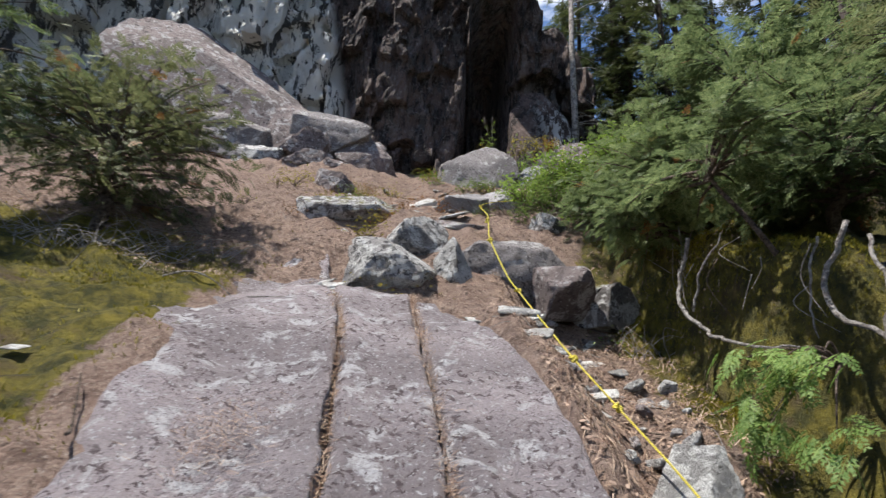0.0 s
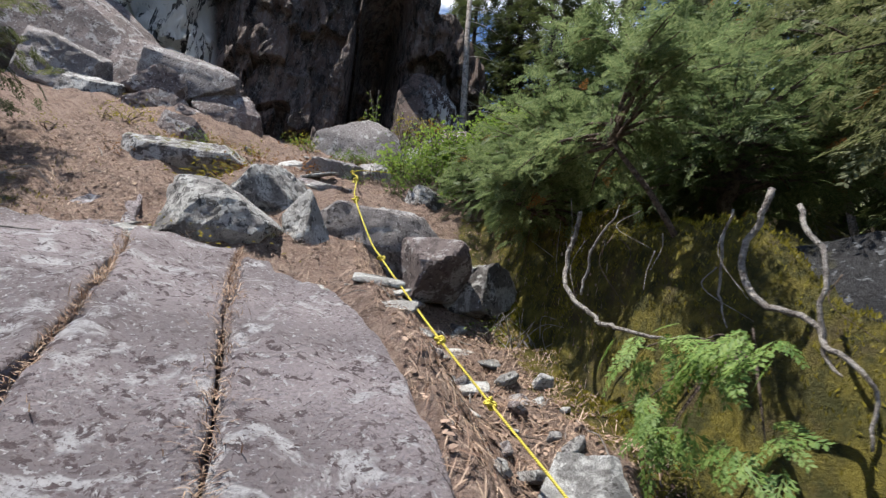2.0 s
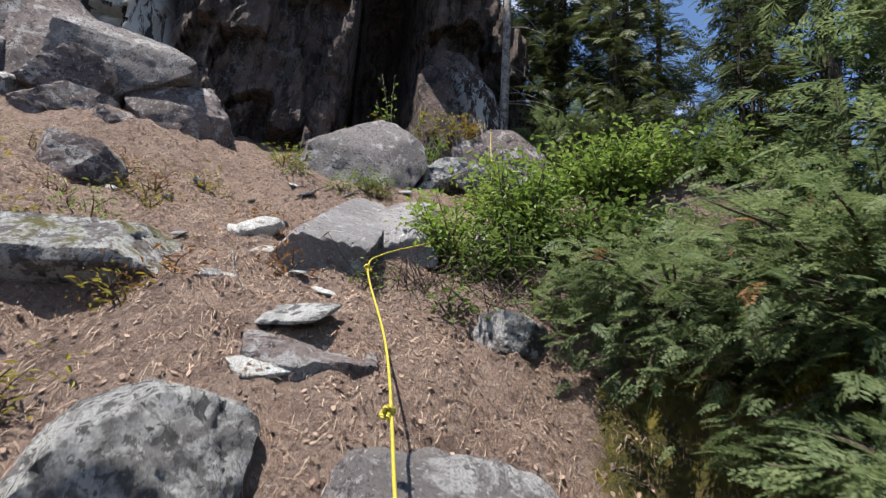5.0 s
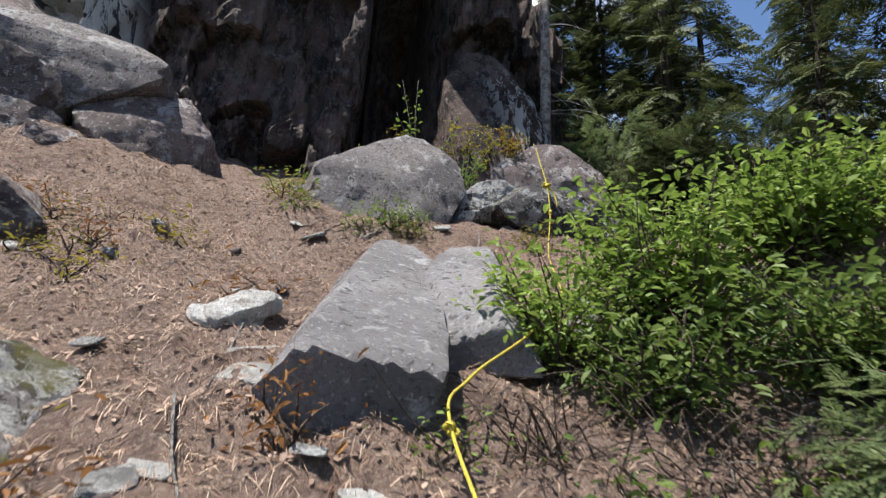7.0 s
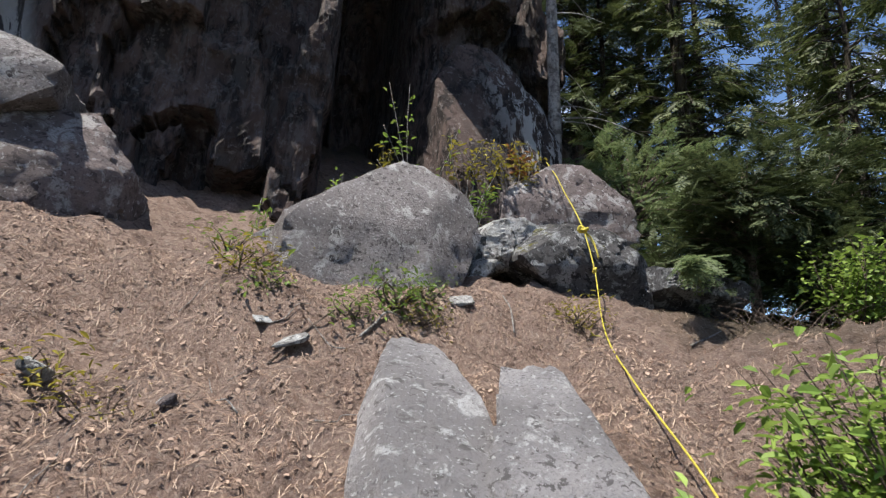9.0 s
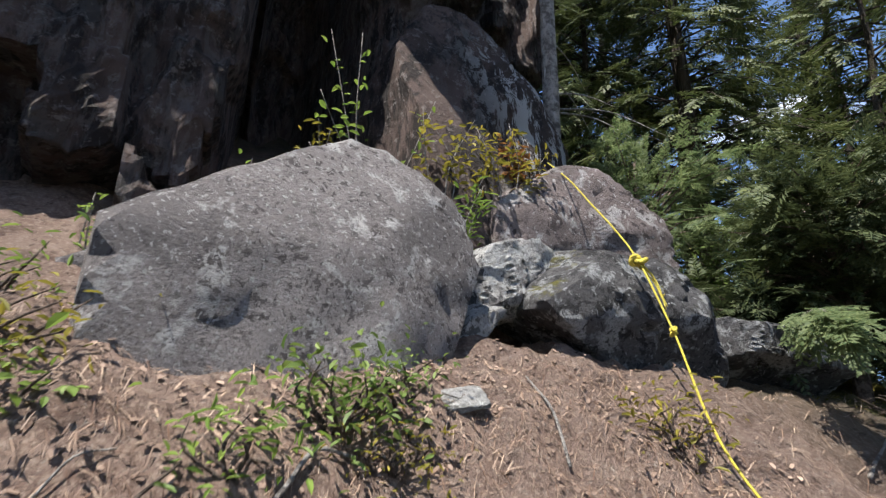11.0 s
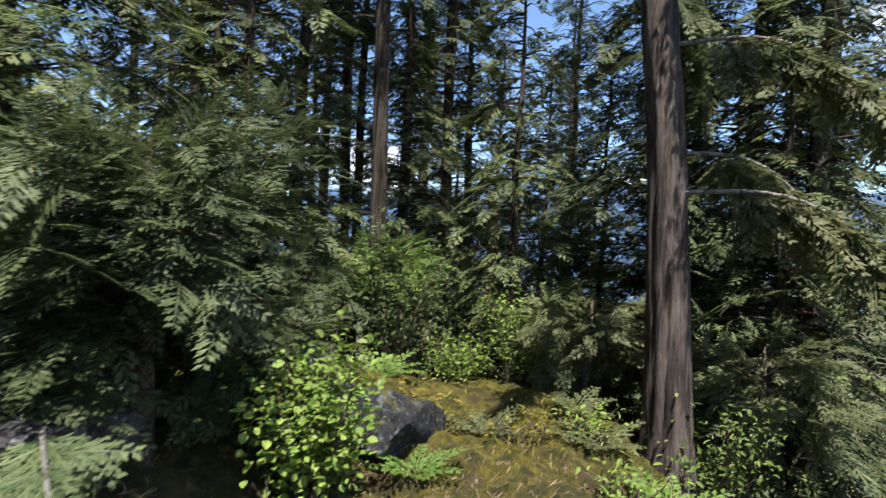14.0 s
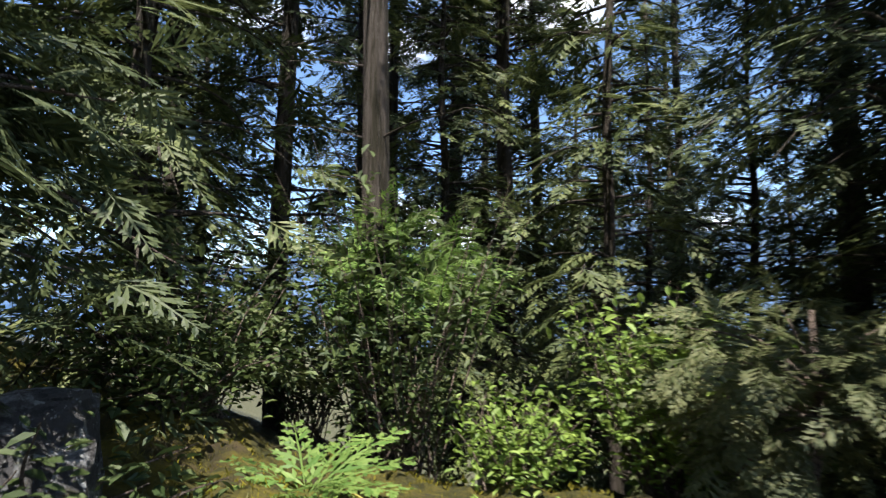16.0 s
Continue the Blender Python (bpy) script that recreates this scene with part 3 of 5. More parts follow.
# ---- boulders and stones ----
ROCKS = [
    # label, place, half sizes, turn, seed, material, cuts, random chips
    ("grey lichened angular boulder lying on the slab's edge", (-0.27, 5.16, 2.91), (0.47, 0.37, 0.35), (6, 3, -8), 11, M_ROCK, ((0.60, -0.15, 0.78, 0.66), (0.0, -0.75, -0.66, 0.90), (-0.15, -0.62, 0.77, 1.0), (-0.7, -0.6, 0.2, 1.0)), 7),
    ("pale pointed upright stone among the boulders", (0.30, 5.20, 3.03), (0.21, 0.22, 0.31), (0, -6, 10), 12, M_ROCK_PALE, ((0.75, 0, 0.66, 0.66), (-0.62, 0, 0.78, 0.76), (0.6, -0.75, 0.1, 0.75), (-0.6, -0.7, 0.2, 0.8)), 7),
    ("grey lichened boulder behind the angular one", (-0.08, 6.0, 3.52), (0.37, 0.34, 0.33), (0, 10, 20), 13, M_ROCK, ((-0.65, 0, 0.76, 0.8), (0.3, -0.8, 0.5, 0.85)), 8),
    ("rounded grey boulder with the rope's knot on it", (0.95, 5.84, 3.13), (0.64, 0.56, 0.50), (0, 2, -4), 14, M_BIG, ((0.03, -0.42, 0.91, 0.80), (-0.75, -0.2, 0.63, 0.92), (0.8, -0.2, 0.57, 1.0), (0.0, -0.85, -0.52, 1.0)), 6),
    ("dark grey block in the gully", (1.47, 5.24, 2.84), (0.27, 0.27, 0.28), (10, -8, 20), 15, M_PURPLE, ((0.0, -0.80, -0.60, 0.55), (-0.5, -0.5, 0.7, 0.95)), 6),
    ("long moss-topped boulder on the needle slope", (-1.16, 7.86, 4.46), (0.76, 0.44, 0.36), (6, -5, 2), 16, M_ROCK_MOSSY, ((0.0, -0.70, -0.71, 0.66), (0.0, -0.62, 0.78, 0.86), (0.8, -0.3, 0.5, 0.95)), 8),
    ("tilted purplish grey slab split along a crack", (0.93, 9.36, 5.33), (0.38, 1.70, 0.29), (24, 7, -12), 17, M_PALE_SLAB, ((0.0, -0.75, -0.6, 0.9), (0.82, 0.57, 0.0, 0.92), (-0.75, 0.66, 0.0, 1.12), (-0.9, -0.1, 0.43, 1.05)), 3),
    ("tilted pale grey slab beside the split one", (1.50, 9.24, 5.38), (0.37, 1.06, 0.31), (25, -3, -19), 38, M_PALE_SLAB, ((0.0, -0.75, -0.6, 0.9), (-0.86, 0.5, 0.0, 0.84), (0.6, 0.8, 0.0, 1.12), (0.9, 0.1, 0.43, 1.02)), 3),
    ("white angular stone standing in the litter", (0.06, 8.85, 5.20), (0.22, 0.10, 0.07), (48, -28, 30), 39, M_FLAKE, ((0.8, 0.5, 0.2, 0.8),), 9),
    ("huge grey lichened boulder below the cliff", (1.32, 12.25, 7.15), (1.02, 0.74, 0.96), (-6, 0, 5), 18, M_BIG, ((-0.63, 0, 0.78, 0.70), (0.54, 0, 0.84, 1.06), (0.985, 0, 0.17, 0.99), (0.88, 0, -0.47, 0.74), (0.0, -0.87, 0.5, 0.92), (0.35, -0.9, 0.2, 0.98)), 1),
    ("grey lichened slab behind the huge boulder", (0.35, 12.75, 7.0), (0.75, 0.5, 0.42), (-10, -14, 4), 74, M_BIG, ((-0.4, -0.3, 0.86, 0.9),), 4),
    ("pale lintel stone over a dark hollow", (2.74, 12.42, 7.45), (0.47, 0.42, 0.28), (0, -14, 6), 19, M_ROCK, ((-0.7, 0, 0.7, 0.95), (0.0, -0.8, -0.6, 1.0)), 8),
    ("pale wedge of stone propping the lintel", (2.27, 12.12, 7.0), (0.10, 0.24, 0.30), (0, 32, 8), 75, M_ROCK_PALE, ((0.5, -0.6, -0.6, 0.8),), 7),
    ("dark fractured boulder under the rope", (3.56, 12.04, 7.22), (0.80, 0.50, 0.48), (0, 9, -12), 20, M_ROCK_DARK, ((-0.62, 0, -0.78, 0.82), (-0.78, -0.3, 0.55, 0.95), (0.6, -0.1, 0.8, 0.95), (0.0, -0.85, 0.52, 0.95), (0.2, -0.8, -0.55, 0.85)), 9),
    ("dark flat boulder beside the fractured one", (4.72, 11.72, 7.02), (0.58, 0.36, 0.22), (4, 8, -14), 76, M_ROCK_DARK, ((0.0, -0.7, -0.7, 0.7),), 8),
    ("brown boulder at the foot of the thin tree", (3.90, 12.95, 8.10), (0.92, 0.46, 0.70), (0, -3, -8), 21, M_PURPLE, ((0.75, -0.1, 0.65, 0.98), (-0.6, -0.1, 0.8, 0.9), (0.0, -0.9, 0.43, 0.95)), 5),
    ("large grey boulder in the pile below the cliff", (-2.35, 12.35, 8.20), (0.98, 0.62, 0.66), (0, 6, 0), 22, M_BIG, ((0.73, 0, -0.68, 0.78), (0.62, 0, 0.78, 0.90), (0.0, -0.75, 0.66, 0.95), (-0.2, -0.95, -0.2, 1.0)), 5),
    ("purplish boulder with a pale patch at its foot", (-1.48, 12.30, 7.45), (0.78, 0.58, 0.64), (0, 4, 6), 23, M_PURPLE, ((0.80, 0, 0.60, 0.90), (0.0, -0.8, 0.6, 0.95), (0.5, -0.8, -0.2, 0.95)), 6),
    ("round grey boulder on the needle slope", (-3.90, 11.65, 7.12), (0.62, 0.45, 0.36), (0, 8, -10), 24, M_ROCK, ((0, -0.7, 0.7, 0.9),), 9),
    ("purplish boulder in the pile below the cliff", (-2.70, 11.6, 6.95), (0.58, 0.45, 0.40), (0, -4, 12), 25, M_PURPLE, (), 9),
    ("large purplish boulder leaning on the pile", (-3.30, 12.55, 8.05), (1.10, 0.75, 0.95), (0, 10, 4), 26, M_PURPLE, ((0, -0.75, 0.66, 0.92), (-0.7, 0, 0.7, 0.95)), 7),
    ("massive grey slab of rock below the pale face", (-5.3, 13.0, 9.25), (3.3, 1.1, 1.35), (-8, 33, 4), 27, M_PURPLE, ((0, -0.7, 0.7, 0.9), (0.5, -0.6, 0.6, 0.95)), 10),
    ("grey stone half sunk in needles", (-1.75, 9.7, 5.75), (0.36, 0.30, 0.26), (0, 0, 30), 28, M_PURPLE, (), 10),
    ("pointed blue-grey stone beside the rope", (1.46, 2.90, 1.05), (0.22, 0.18, 0.46), (-8, 12, 20), 29, M_ROCK_PALE, ((0.8, 0, 0.5, 0.8), (-0.7, -0.2, 0.6, 0.7)), 8),
    ("tall black damp rock in the mossy bank", (3.02, 2.80, 1.68), (0.46, 0.46, 0.92), (0, -4, 10), 30, M_ROCK_WET_SHADE, ((-0.8, -0.5, 0.3, 1.0),), 5),
    # Black tone carries the shade this ledge boulder lies in.
    ("dark boulder beside the shaded ledge", (6.85, 10.15, 6.46), (0.55, 0.34, 0.28), (0, 24, -16), 31, M_ROCK_WET_SHADE, (), 9),
    ("dark rock with a pinkish lit top on the ledge", (7.25, 11.15, 6.70), (0.50, 0.40, 0.42), (0, 8, 24), 77, M_ROCK_DARK, ((-0.6, -0.5, 0.6, 0.85),), 9),
    # The next two rocks stand in for the dark shade under the bank.
    ("dark rock as painted shade under the mossy bank", (2.78, 3.80, 1.75), (0.30, 0.45, 0.46), (0, -6, 14), 33, M_ROCK_WET_SHADE, (), 9),
    ("dark rock as painted shade at the foot of the bank", (2.42, 2.35, 0.95), (0.35, 0.35, 0.32), (0, 10, 30), 34, M_ROCK_WET_SHADE, (), 9),
    ("low black damp rock below the bank", (2.80, 1.90, 1.00), (0.46, 0.42, 0.42), (0, 6, 24), 79, M_ROCK_WET_SHADE, (), 8),
    ("black damp rock at the head of the hollow", (3.45, 2.0, 1.35), (0.45, 0.5, 0.6), (0, -4, 50), 80, M_ROCK_WET_SHADE, (), 8),
    ("dark block beside the mossy bank", (1.95, 5.45, 2.75), (0.30, 0.25, 0.25), (0, 8, 30), 35, M_ROCK_MOSSY, (), 9),
    ("mossy stone above the knotted boulder", (1.75, 7.1, 4.25), (0.25, 0.2, 0.14), (0, 0, 30), 36, M_ROCK_MOSSY, (), 9),
    ("grey flat boulder above the knotted one", (0.55, 6.75, 3.95), (0.40, 0.30, 0.14), (20, 0, 10), 37, M_PURPLE, (), 9),
    ("purplish boulder wedged in the pile", (-2.75, 11.85, 7.55), (0.5, 0.45, 0.42), (0, 20, 12), 71, M_PURPLE, (), 9),
    ("grey boulder wedged in the pile", (-4.6, 12.0, 7.7), (0.8, 0.6, 0.6), (0, 10, -12), 72, M_BIG, (), 9),
    ("small grey boulder at the pile's foot", (-2.0, 11.35, 6.85), (0.32, 0.28, 0.24), (0, 0, 25), 73, M_PURPLE, (), 9),
    ("grey stone in the shade of the leafy shrub", (2.45, 8.9, 5.30), (0.4, 0.3, 0.2), (0, 0, 12), 32, M_ROCK, (), 9),
]
for label, at, size, turn, seed, mat, cuts, chips in ROCKS:
    rock("boulder", label, at, size, turn, seed, mat, cuts=cuts, level=5 if max(size) > 0.28 else 4, sharp=220, facets=chips + 5, rough=0.018 if seed == 18 else 0.03 if max(size) > 0.9 else 0.045)


# ---- plants ----
def turned(at, ahead, up, size, width=None):
    """A 4 x 4 matrix: x along ahead, z near up."""
    x = Vector(ahead).normalized()
    y = Vector(up).cross(x)
    y = y.normalized() if y.length > 1e-4 else Vector((0, 1, 0))
    z = x.cross(y)
    w = size if width is None else width
    return np.array([[x[0] * size, y[0] * w, z[0] * size, at[0]], [x[1] * size, y[1] * w, z[1] * size, at[1]], [x[2] * size, y[2] * w, z[2] * size, at[2]], [0, 0, 0, 1]])


def frond(nodes=8, width=0.42, sub=3, leaf=0.030, droop=0.22, seed=1):
    """A flat spray of scale foliage, one unit long: side shoots with smaller shoots, drooping to the tip."""
    rnd = random.Random(seed)
    verts, quads = [], []

    def shoot(a, b, w):
        a, b = Vector(a), Vector(b)
        d = b - a
        s = Vector((-d.y, d.x, 0)).normalized() * w
        m = a + d * 0.45
        k = len(verts)
        for p in (a, m + s, b, m - s):
            verts.append((p.x, p.y, -droop * p.x * p.x - 0.18 * abs(p.y) ** 1.3 + rnd.uniform(-0.008, 0.008)))
        quads.append((k, k + 1, k + 2, k + 3))

    shoot((0, 0, 0), (1.0, 0, 0), 0.013)
    for i in range(nodes):
        t = 0.10 + 0.88 * i / nodes
        reach = width * (1 - 0.75 * t) * rnd.uniform(0.8, 1.15)
        for side in (-1, 1):
            ang = radians(rnd.uniform(38, 55))
            d = Vector((math.cos(ang), side * math.sin(ang), 0))
            a = Vector((t + rnd.uniform(-0.03, 0.03), 0, 0))
            shoot(a, a + d * reach, leaf * 0.9)
            for j in range(sub):
                s = (j + 0.7) / (sub + 0.4)
                for flip in (-1, 1):
                    e = Matrix.Rotation(flip * radians(38), 3, "Z") @ d
                    shoot(a + d * reach * s, a + d * reach * s + e * reach * 0.42 * (1.15 - s), leaf * 0.75)
    return np.array(verts), np.array(quads)


FROND = frond(nodes=7, sub=2)
FROND_THIN = frond(nodes=8, sub=1, leaf=0.030, seed=2)
FROND_LONG = frond(nodes=10, width=0.30, sub=1, leaf=0.032, droop=0.35, seed=3)


def leaf_geo(width=0.45, fold=0.12):
    v = np.array([(0, 0, 0), (0.35, width / 2, fold), (0.75, width * 0.38, fold * 0.7), (1, 0, -0.06), (0.75, -width * 0.38, fold * 0.7), (0.35, -width / 2, fold), (0.5, 0, 0)])
    return v, np.array([(0, 6, 2, 1), (6, 3, 2, 2), (0, 5, 4, 6), (6, 4, 3, 3)])[[0, 2]], np.array([(6, 3, 2), (6, 4, 3)])


def leaf_mesh(width=0.45):
    v, q, t = leaf_geo(width)
    return v, [t, q]


LEAF = leaf_mesh()
LEAF_WIDE = leaf_mesh(0.75)
LEAF_SLIM = leaf_mesh(0.28)


def cedar_bush(at, reach, count, size, seed, mat, label, category="cedar shrub", trunk_mat=None, trunk_foot=None, template=None, rust=0, thick=1.0):
    """A low cedar: a bent trunk, boughs, and layers of flat sprays with gaps."""
    rnd = random.Random(seed)
    at = Vector(at)
    foot = Vector(trunk_foot) if trunk_foot else Vector((at.x, at.y, ground_height(at.x, at.y) - 0.1))
    thing = empty("cedar_shrub", foot, label, category)
    wood, mats, dead = [], [], []
    crown_low = at - Vector((0, 0, reach[2] * 0.4))
    stem = [foot, foot.lerp(crown_low, 0.5) + Vector((rnd.uniform(-0.1, 0.1), rnd.uniform(-0.1, 0.1), 0.05)), crown_low, at + Vector((0, 0, reach[2] * 0.7))]
    wood.append(tube(spline([tuple(p - foot) for p in stem], 6), (0.07 * thick, 0.05 * thick, 0.015 * thick), 7))
    boughs = max(10, count // 26)
    for b in range(boughs):
        yaw = rnd.uniform(0, 2 * math.pi)
        lift = rnd.uniform(-0.75, 0.95)
        out = Vector((math.cos(yaw) * math.sqrt(1 - lift * lift * 0.9), math.sin(yaw) * math.sqrt(1 - lift * lift * 0.9), lift))
        far = rnd.uniform(0.65, 1.1)
        tip = at + Vector((out.x * reach[0], out.y * reach[1], out.z * reach[2])) * far
        root = crown_low.lerp(at, rnd.uniform(0, 1)) + Vector((0, 0, 0.3 * reach[2] * lift))
        mid = root.lerp(tip, 0.55) + Vector((0, 0, 0.12 * (tip - root).length))
        line = spline([tuple(root - foot), tuple(mid - foot), tuple(tip - foot)], 5)
        wood.append(tube(line, (0.016, 0.010, 0.003), 4, False))
        for k in range(count // boughs):
            s = rnd.uniform(0.35, 1.0)
            p = Vector(line[min(len(line) - 1, int(s * (len(line) - 1)))]) + Vector([rnd.gauss(0, 0.11) * r for r in reach])
            d = (tip - root).normalized() * 0.8 + Vector((rnd.gauss(0, 0.55), rnd.gauss(0, 0.55), rnd.gauss(-0.25, 0.3)))
            (dead if rnd.random() < rust else mats).append(turned(p, d, (rnd.gauss(0, 0.35), rnd.gauss(0, 0.35), 1), size * rnd.uniform(0.6, 1.25)))
    part("trunk", joined(wood), trunk_mat or M_TWIG, thing, smooth=True)
    crown = part("crown", strewn(template or FROND, mats), mat, thing)
    if dead:
        part("dead_sprays", strewn(FROND_THIN, dead), M_RUST, thing, "rust-brown dead sprays")
    return thing


def leafy_shrub(at, reach, count, leaf, seed, mat, label, stems=14, shape=None, category="shrub", name="leafy_shrub"):
    """A shrub of many thin stems with small leaves along them."""
    rnd = random.Random(seed)
    at = Vector(at)
    foot = Vector((at.x, at.y, ground_height(at.x, at.y) - 0.05))
    thing = empty(name, foot, label, category)
    wood, mats = [], []
    per = max(1, count // stems)
    for s in range(stems):
        yaw, out = rnd.uniform(0, 2 * math.pi), rnd.uniform(0.15, 1.0) ** 0.6
        tip = Vector((math.cos(yaw) * reach[0] * out, math.sin(yaw) * reach[1] * out, (at.z - foot.z) + reach[2] * rnd.uniform(-0.5, 1.0) * (1.1 - 0.4 * out)))
        base = Vector((rnd.gauss(0, 0.12) * reach[0], rnd.gauss(0, 0.12) * reach[1], 0))
        mid = base.lerp(tip, 0.5) + Vector((rnd.gauss(0, 0.06), rnd.gauss(0, 0.06), 0.15 * reach[2]))
        line = spline([tuple(base), tuple(mid), tuple(tip)], 6)
        wood.append(tube(line, (0.009, 0.006, 0.002), 4, False))
        for k in range(per):
            q = Vector(line[int(rnd.uniform(0.30, 1.0) * (len(line) - 1))]) + Vector((rnd.gauss(0, 0.10), rnd.gauss(0, 0.10), rnd.gauss(0, 0.08)))
            d = Vector((rnd.gauss(0, 1), rnd.gauss(0, 1), rnd.gauss(-0.1, 0.45)))
            mats.append(turned(q, d, (rnd.gauss(0, 0.45), rnd.gauss(0, 0.45), 1), leaf * rnd.uniform(0.55, 1.25)))
    part("woody_base", joined(wood), M_TWIG, thing, smooth=True)
    part("foliage", strewn(shape or LEAF, mats), mat, thing)
    return thing


def conifer(height, spread, seed, mat, bare=0.25, radius=0.14, boughs=120, name="conifer_tree", label="", bark=None, sparse=1.0):
    """A tall conifer: tapered trunk, whorls of drooping boughs with flat sprays, dead stubs low down."""
    rnd = random.Random(seed)
    thing = empty(name, (0, 0, 0), label, "conifer tree")
    lean = Vector((rnd.uniform(-0.02, 0.02), rnd.uniform(-0.02, 0.02), 1))
    line = [tuple(lean * height * s + Vector((rnd.gauss(0, 0.02), rnd.gauss(0, 0.02), 0))) for s in np.linspace(0, 1, 9)]
    part("trunk", tube(spline(line, 3), (radius * 1.25, radius, radius * 0.8, radius * 0.45, 0.02), 10), bark or M_BARK_DARK, thing, smooth=True)
    wood, mats = [], []
    for b in range(boughs):
        s = bare + (1 - bare) * (b + rnd.random()) / boughs
        yaw = rnd.uniform(0, 2 * math.pi)
        length = spread * (1.05 - s) ** 0.75 * rnd.uniform(0.55, 1.1)
        root = lean * height * s
        out = Vector((math.cos(yaw), math.sin(yaw), 0))
        mid = root + out * length * 0.55 + Vector((0, 0, 0.02 * length))
        tip = root + out * length + Vector((0, 0, -0.28 * length))
        pts = spline([tuple(root), tuple(mid), tuple(tip)], 4)
        wood.append(tube(pts, (0.022, 0.012, 0.004), 4, False))
        for k in range(max(2, int(length * 5 * sparse))):
            q = Vector(pts[int(rnd.uniform(0.25, 1.0) * (len(pts) - 1))])
            side = rnd.choice((-1, 1))
            d = out * rnd.uniform(0.4, 1.0) + side * out.cross(Vector((0, 0, 1))) * rnd.uniform(0.2, 1.0) + Vector((0, 0, rnd.uniform(-0.6, 0.05)))
            mats.append(turned(q + Vector((0, 0, rnd.gauss(0, 0.06))), d, (rnd.gauss(0, 0.3), rnd.gauss(0, 0.3), 1), rnd.uniform(0.35, 0.75)))
    for b in range(22):
        s = rnd.uniform(0.06, bare + 0.15)
        yaw = rnd.uniform(0, 2 * math.pi)
        root, ln = lean * height * s, rnd.uniform(0.3, 1.0) * spread * 0.5
        tip = root + Vector((math.cos(yaw) * ln, math.sin(yaw) * ln, rnd.uniform(-0.25, 0.05) * ln))
        wood.append(tube([tuple(root), tuple(root.lerp(tip, 0.5) + Vector((0, 0, 0.04))), tuple(tip)], (0.012, 0.007, 0.003), 4, False))
    part("branchwork", joined(wood), bark or M_BARK_DARK, thing, smooth=True)
    part("crown", strewn(FROND_THIN, mats), mat, thing)
    return thing


def planted(x, y, sink=0.15):
    return ground_height(x, y) - sink


# cedar shrubs on the mossy bank and beyond the slab
cedar_bush((2.80, 6.75, 4.45), (1.0, 0.85, 0.62), 2200, 0.19, 41, M_CEDAR, "dense green cedar shrub overhanging the gully", rust=0.006)
cedar_bush((2.98, 5.55, 4.25), (1.12, 1.0, 0.80), 3000, 0.19, 42, M_CEDAR, "dense green cedar shrub on the mossy bank", rust=0.010)
cedar_bush((3.48, 3.92, 3.88), (1.15, 1.05, 0.76), 2800, 0.20, 43, M_CEDAR, "green cedar shrub with brown tips on the bank", rust=0.015)
cedar_bush((2.12, 3.55, 3.50), (0.50, 1.20, 0.26), 520, 0.19, 87, M_CEDAR, "low cedar boughs spreading over the mossy bank", rust=0.012, trunk_foot=(2.75, 3.6, 2.6), thick=0.35)
cedar_bush((2.25, 4.95, 3.62), (0.55, 0.85, 0.34), 1000, 0.19, 88, M_CEDAR, "low cedar boughs spreading over the gully", rust=0.012, trunk_foot=(2.75, 4.9, 3.2), thick=0.35)
cedar_bush((3.9, 5.3, 5.3), (1.5, 1.1, 1.2), 1300, 0.30, 44, M_CEDAR, "tall green cedar shrub behind the bank", rust=0.006, template=FROND_THIN)
cedar_bush((4.9, 3.4, 4.6), (1.4, 1.2, 1.3), 1000, 0.32, 45, M_CEDAR_OLD, "olive cedar shrub in the shade", rust=0.010, template=FROND_THIN)
cedar_bush((-3.25, 5.2, 4.15), (1.3, 1.0, 1.15), 1900, 0.19, 46, M_CEDAR_OLD, "olive cedar shrub with dead twigs beside the slab", rust=0.02)
cedar_bush((-4.6, 4.3, 4.6), (1.2, 1.2, 1.4), 700, 0.30, 47, M_CEDAR, "green cedar shrub beside the slab", template=FROND_THIN)
cedar_bush((5.7, 13.6, 8.8), (1.4, 1.2, 1.2), 1100, 0.30, 48, M_CEDAR, "light green cedar shrub beside the cliff", template=FROND_THIN)
# The fir-dark shrubs here carry the ledge's shade in their colour.
cedar_bush((5.3, 11.9, 7.4), (0.9, 0.8, 0.75), 900, 0.30, 49, M_FIR_AND_SHADE, "dark green cedar shrub beside the fractured boulder", template=FROND_THIN)
cedar_bush((6.8, 11.6, 8.0), (1.2, 1.1, 1.3), 900, 0.32, 50, M_FIR_AND_SHADE, "green cedar shrub on the ledge", template=FROND_THIN)
# Added mostly out of view, to throw shade on the bank.
cedar_bush((3.9, 2.1, 3.7), (1.2, 1.0, 0.8), 1200, 0.28, 74, M_CEDAR_OLD, "olive cedar shrub added over the bank for shade", rust=0.010, template=FROND_THIN)
cedar_bush((5.45, 11.4, 7.9), (1.1, 0.85, 0.95), 1300, 0.30, 75, M_FIR_AND_SHADE, "dense green cedar shrub shading the ledge", template=FROND_THIN)
cedar_bush((6.2, 11.2, 7.3), (0.8, 0.6, 0.7), 900, 0.26, 89, M_FIR_AND_SHADE, "dark green cedar shrub in the shade of the ledge", template=FROND_THIN)
cedar_bush((8.3, 6.3, 6.6), (1.1, 0.8, 0.6), 800, 0.32, 76, M_CEDAR_OLD, "pale drooping cedar shrub beyond the cedar tree", template=FROND_THIN)
cedar_bush((10.6, 10.6, 7.4), (0.9, 0.8, 0.8), 700, 0.32, 77, M_CEDAR_FRESH, "light green cedar shrub between the trunks", template=FROND_THIN)
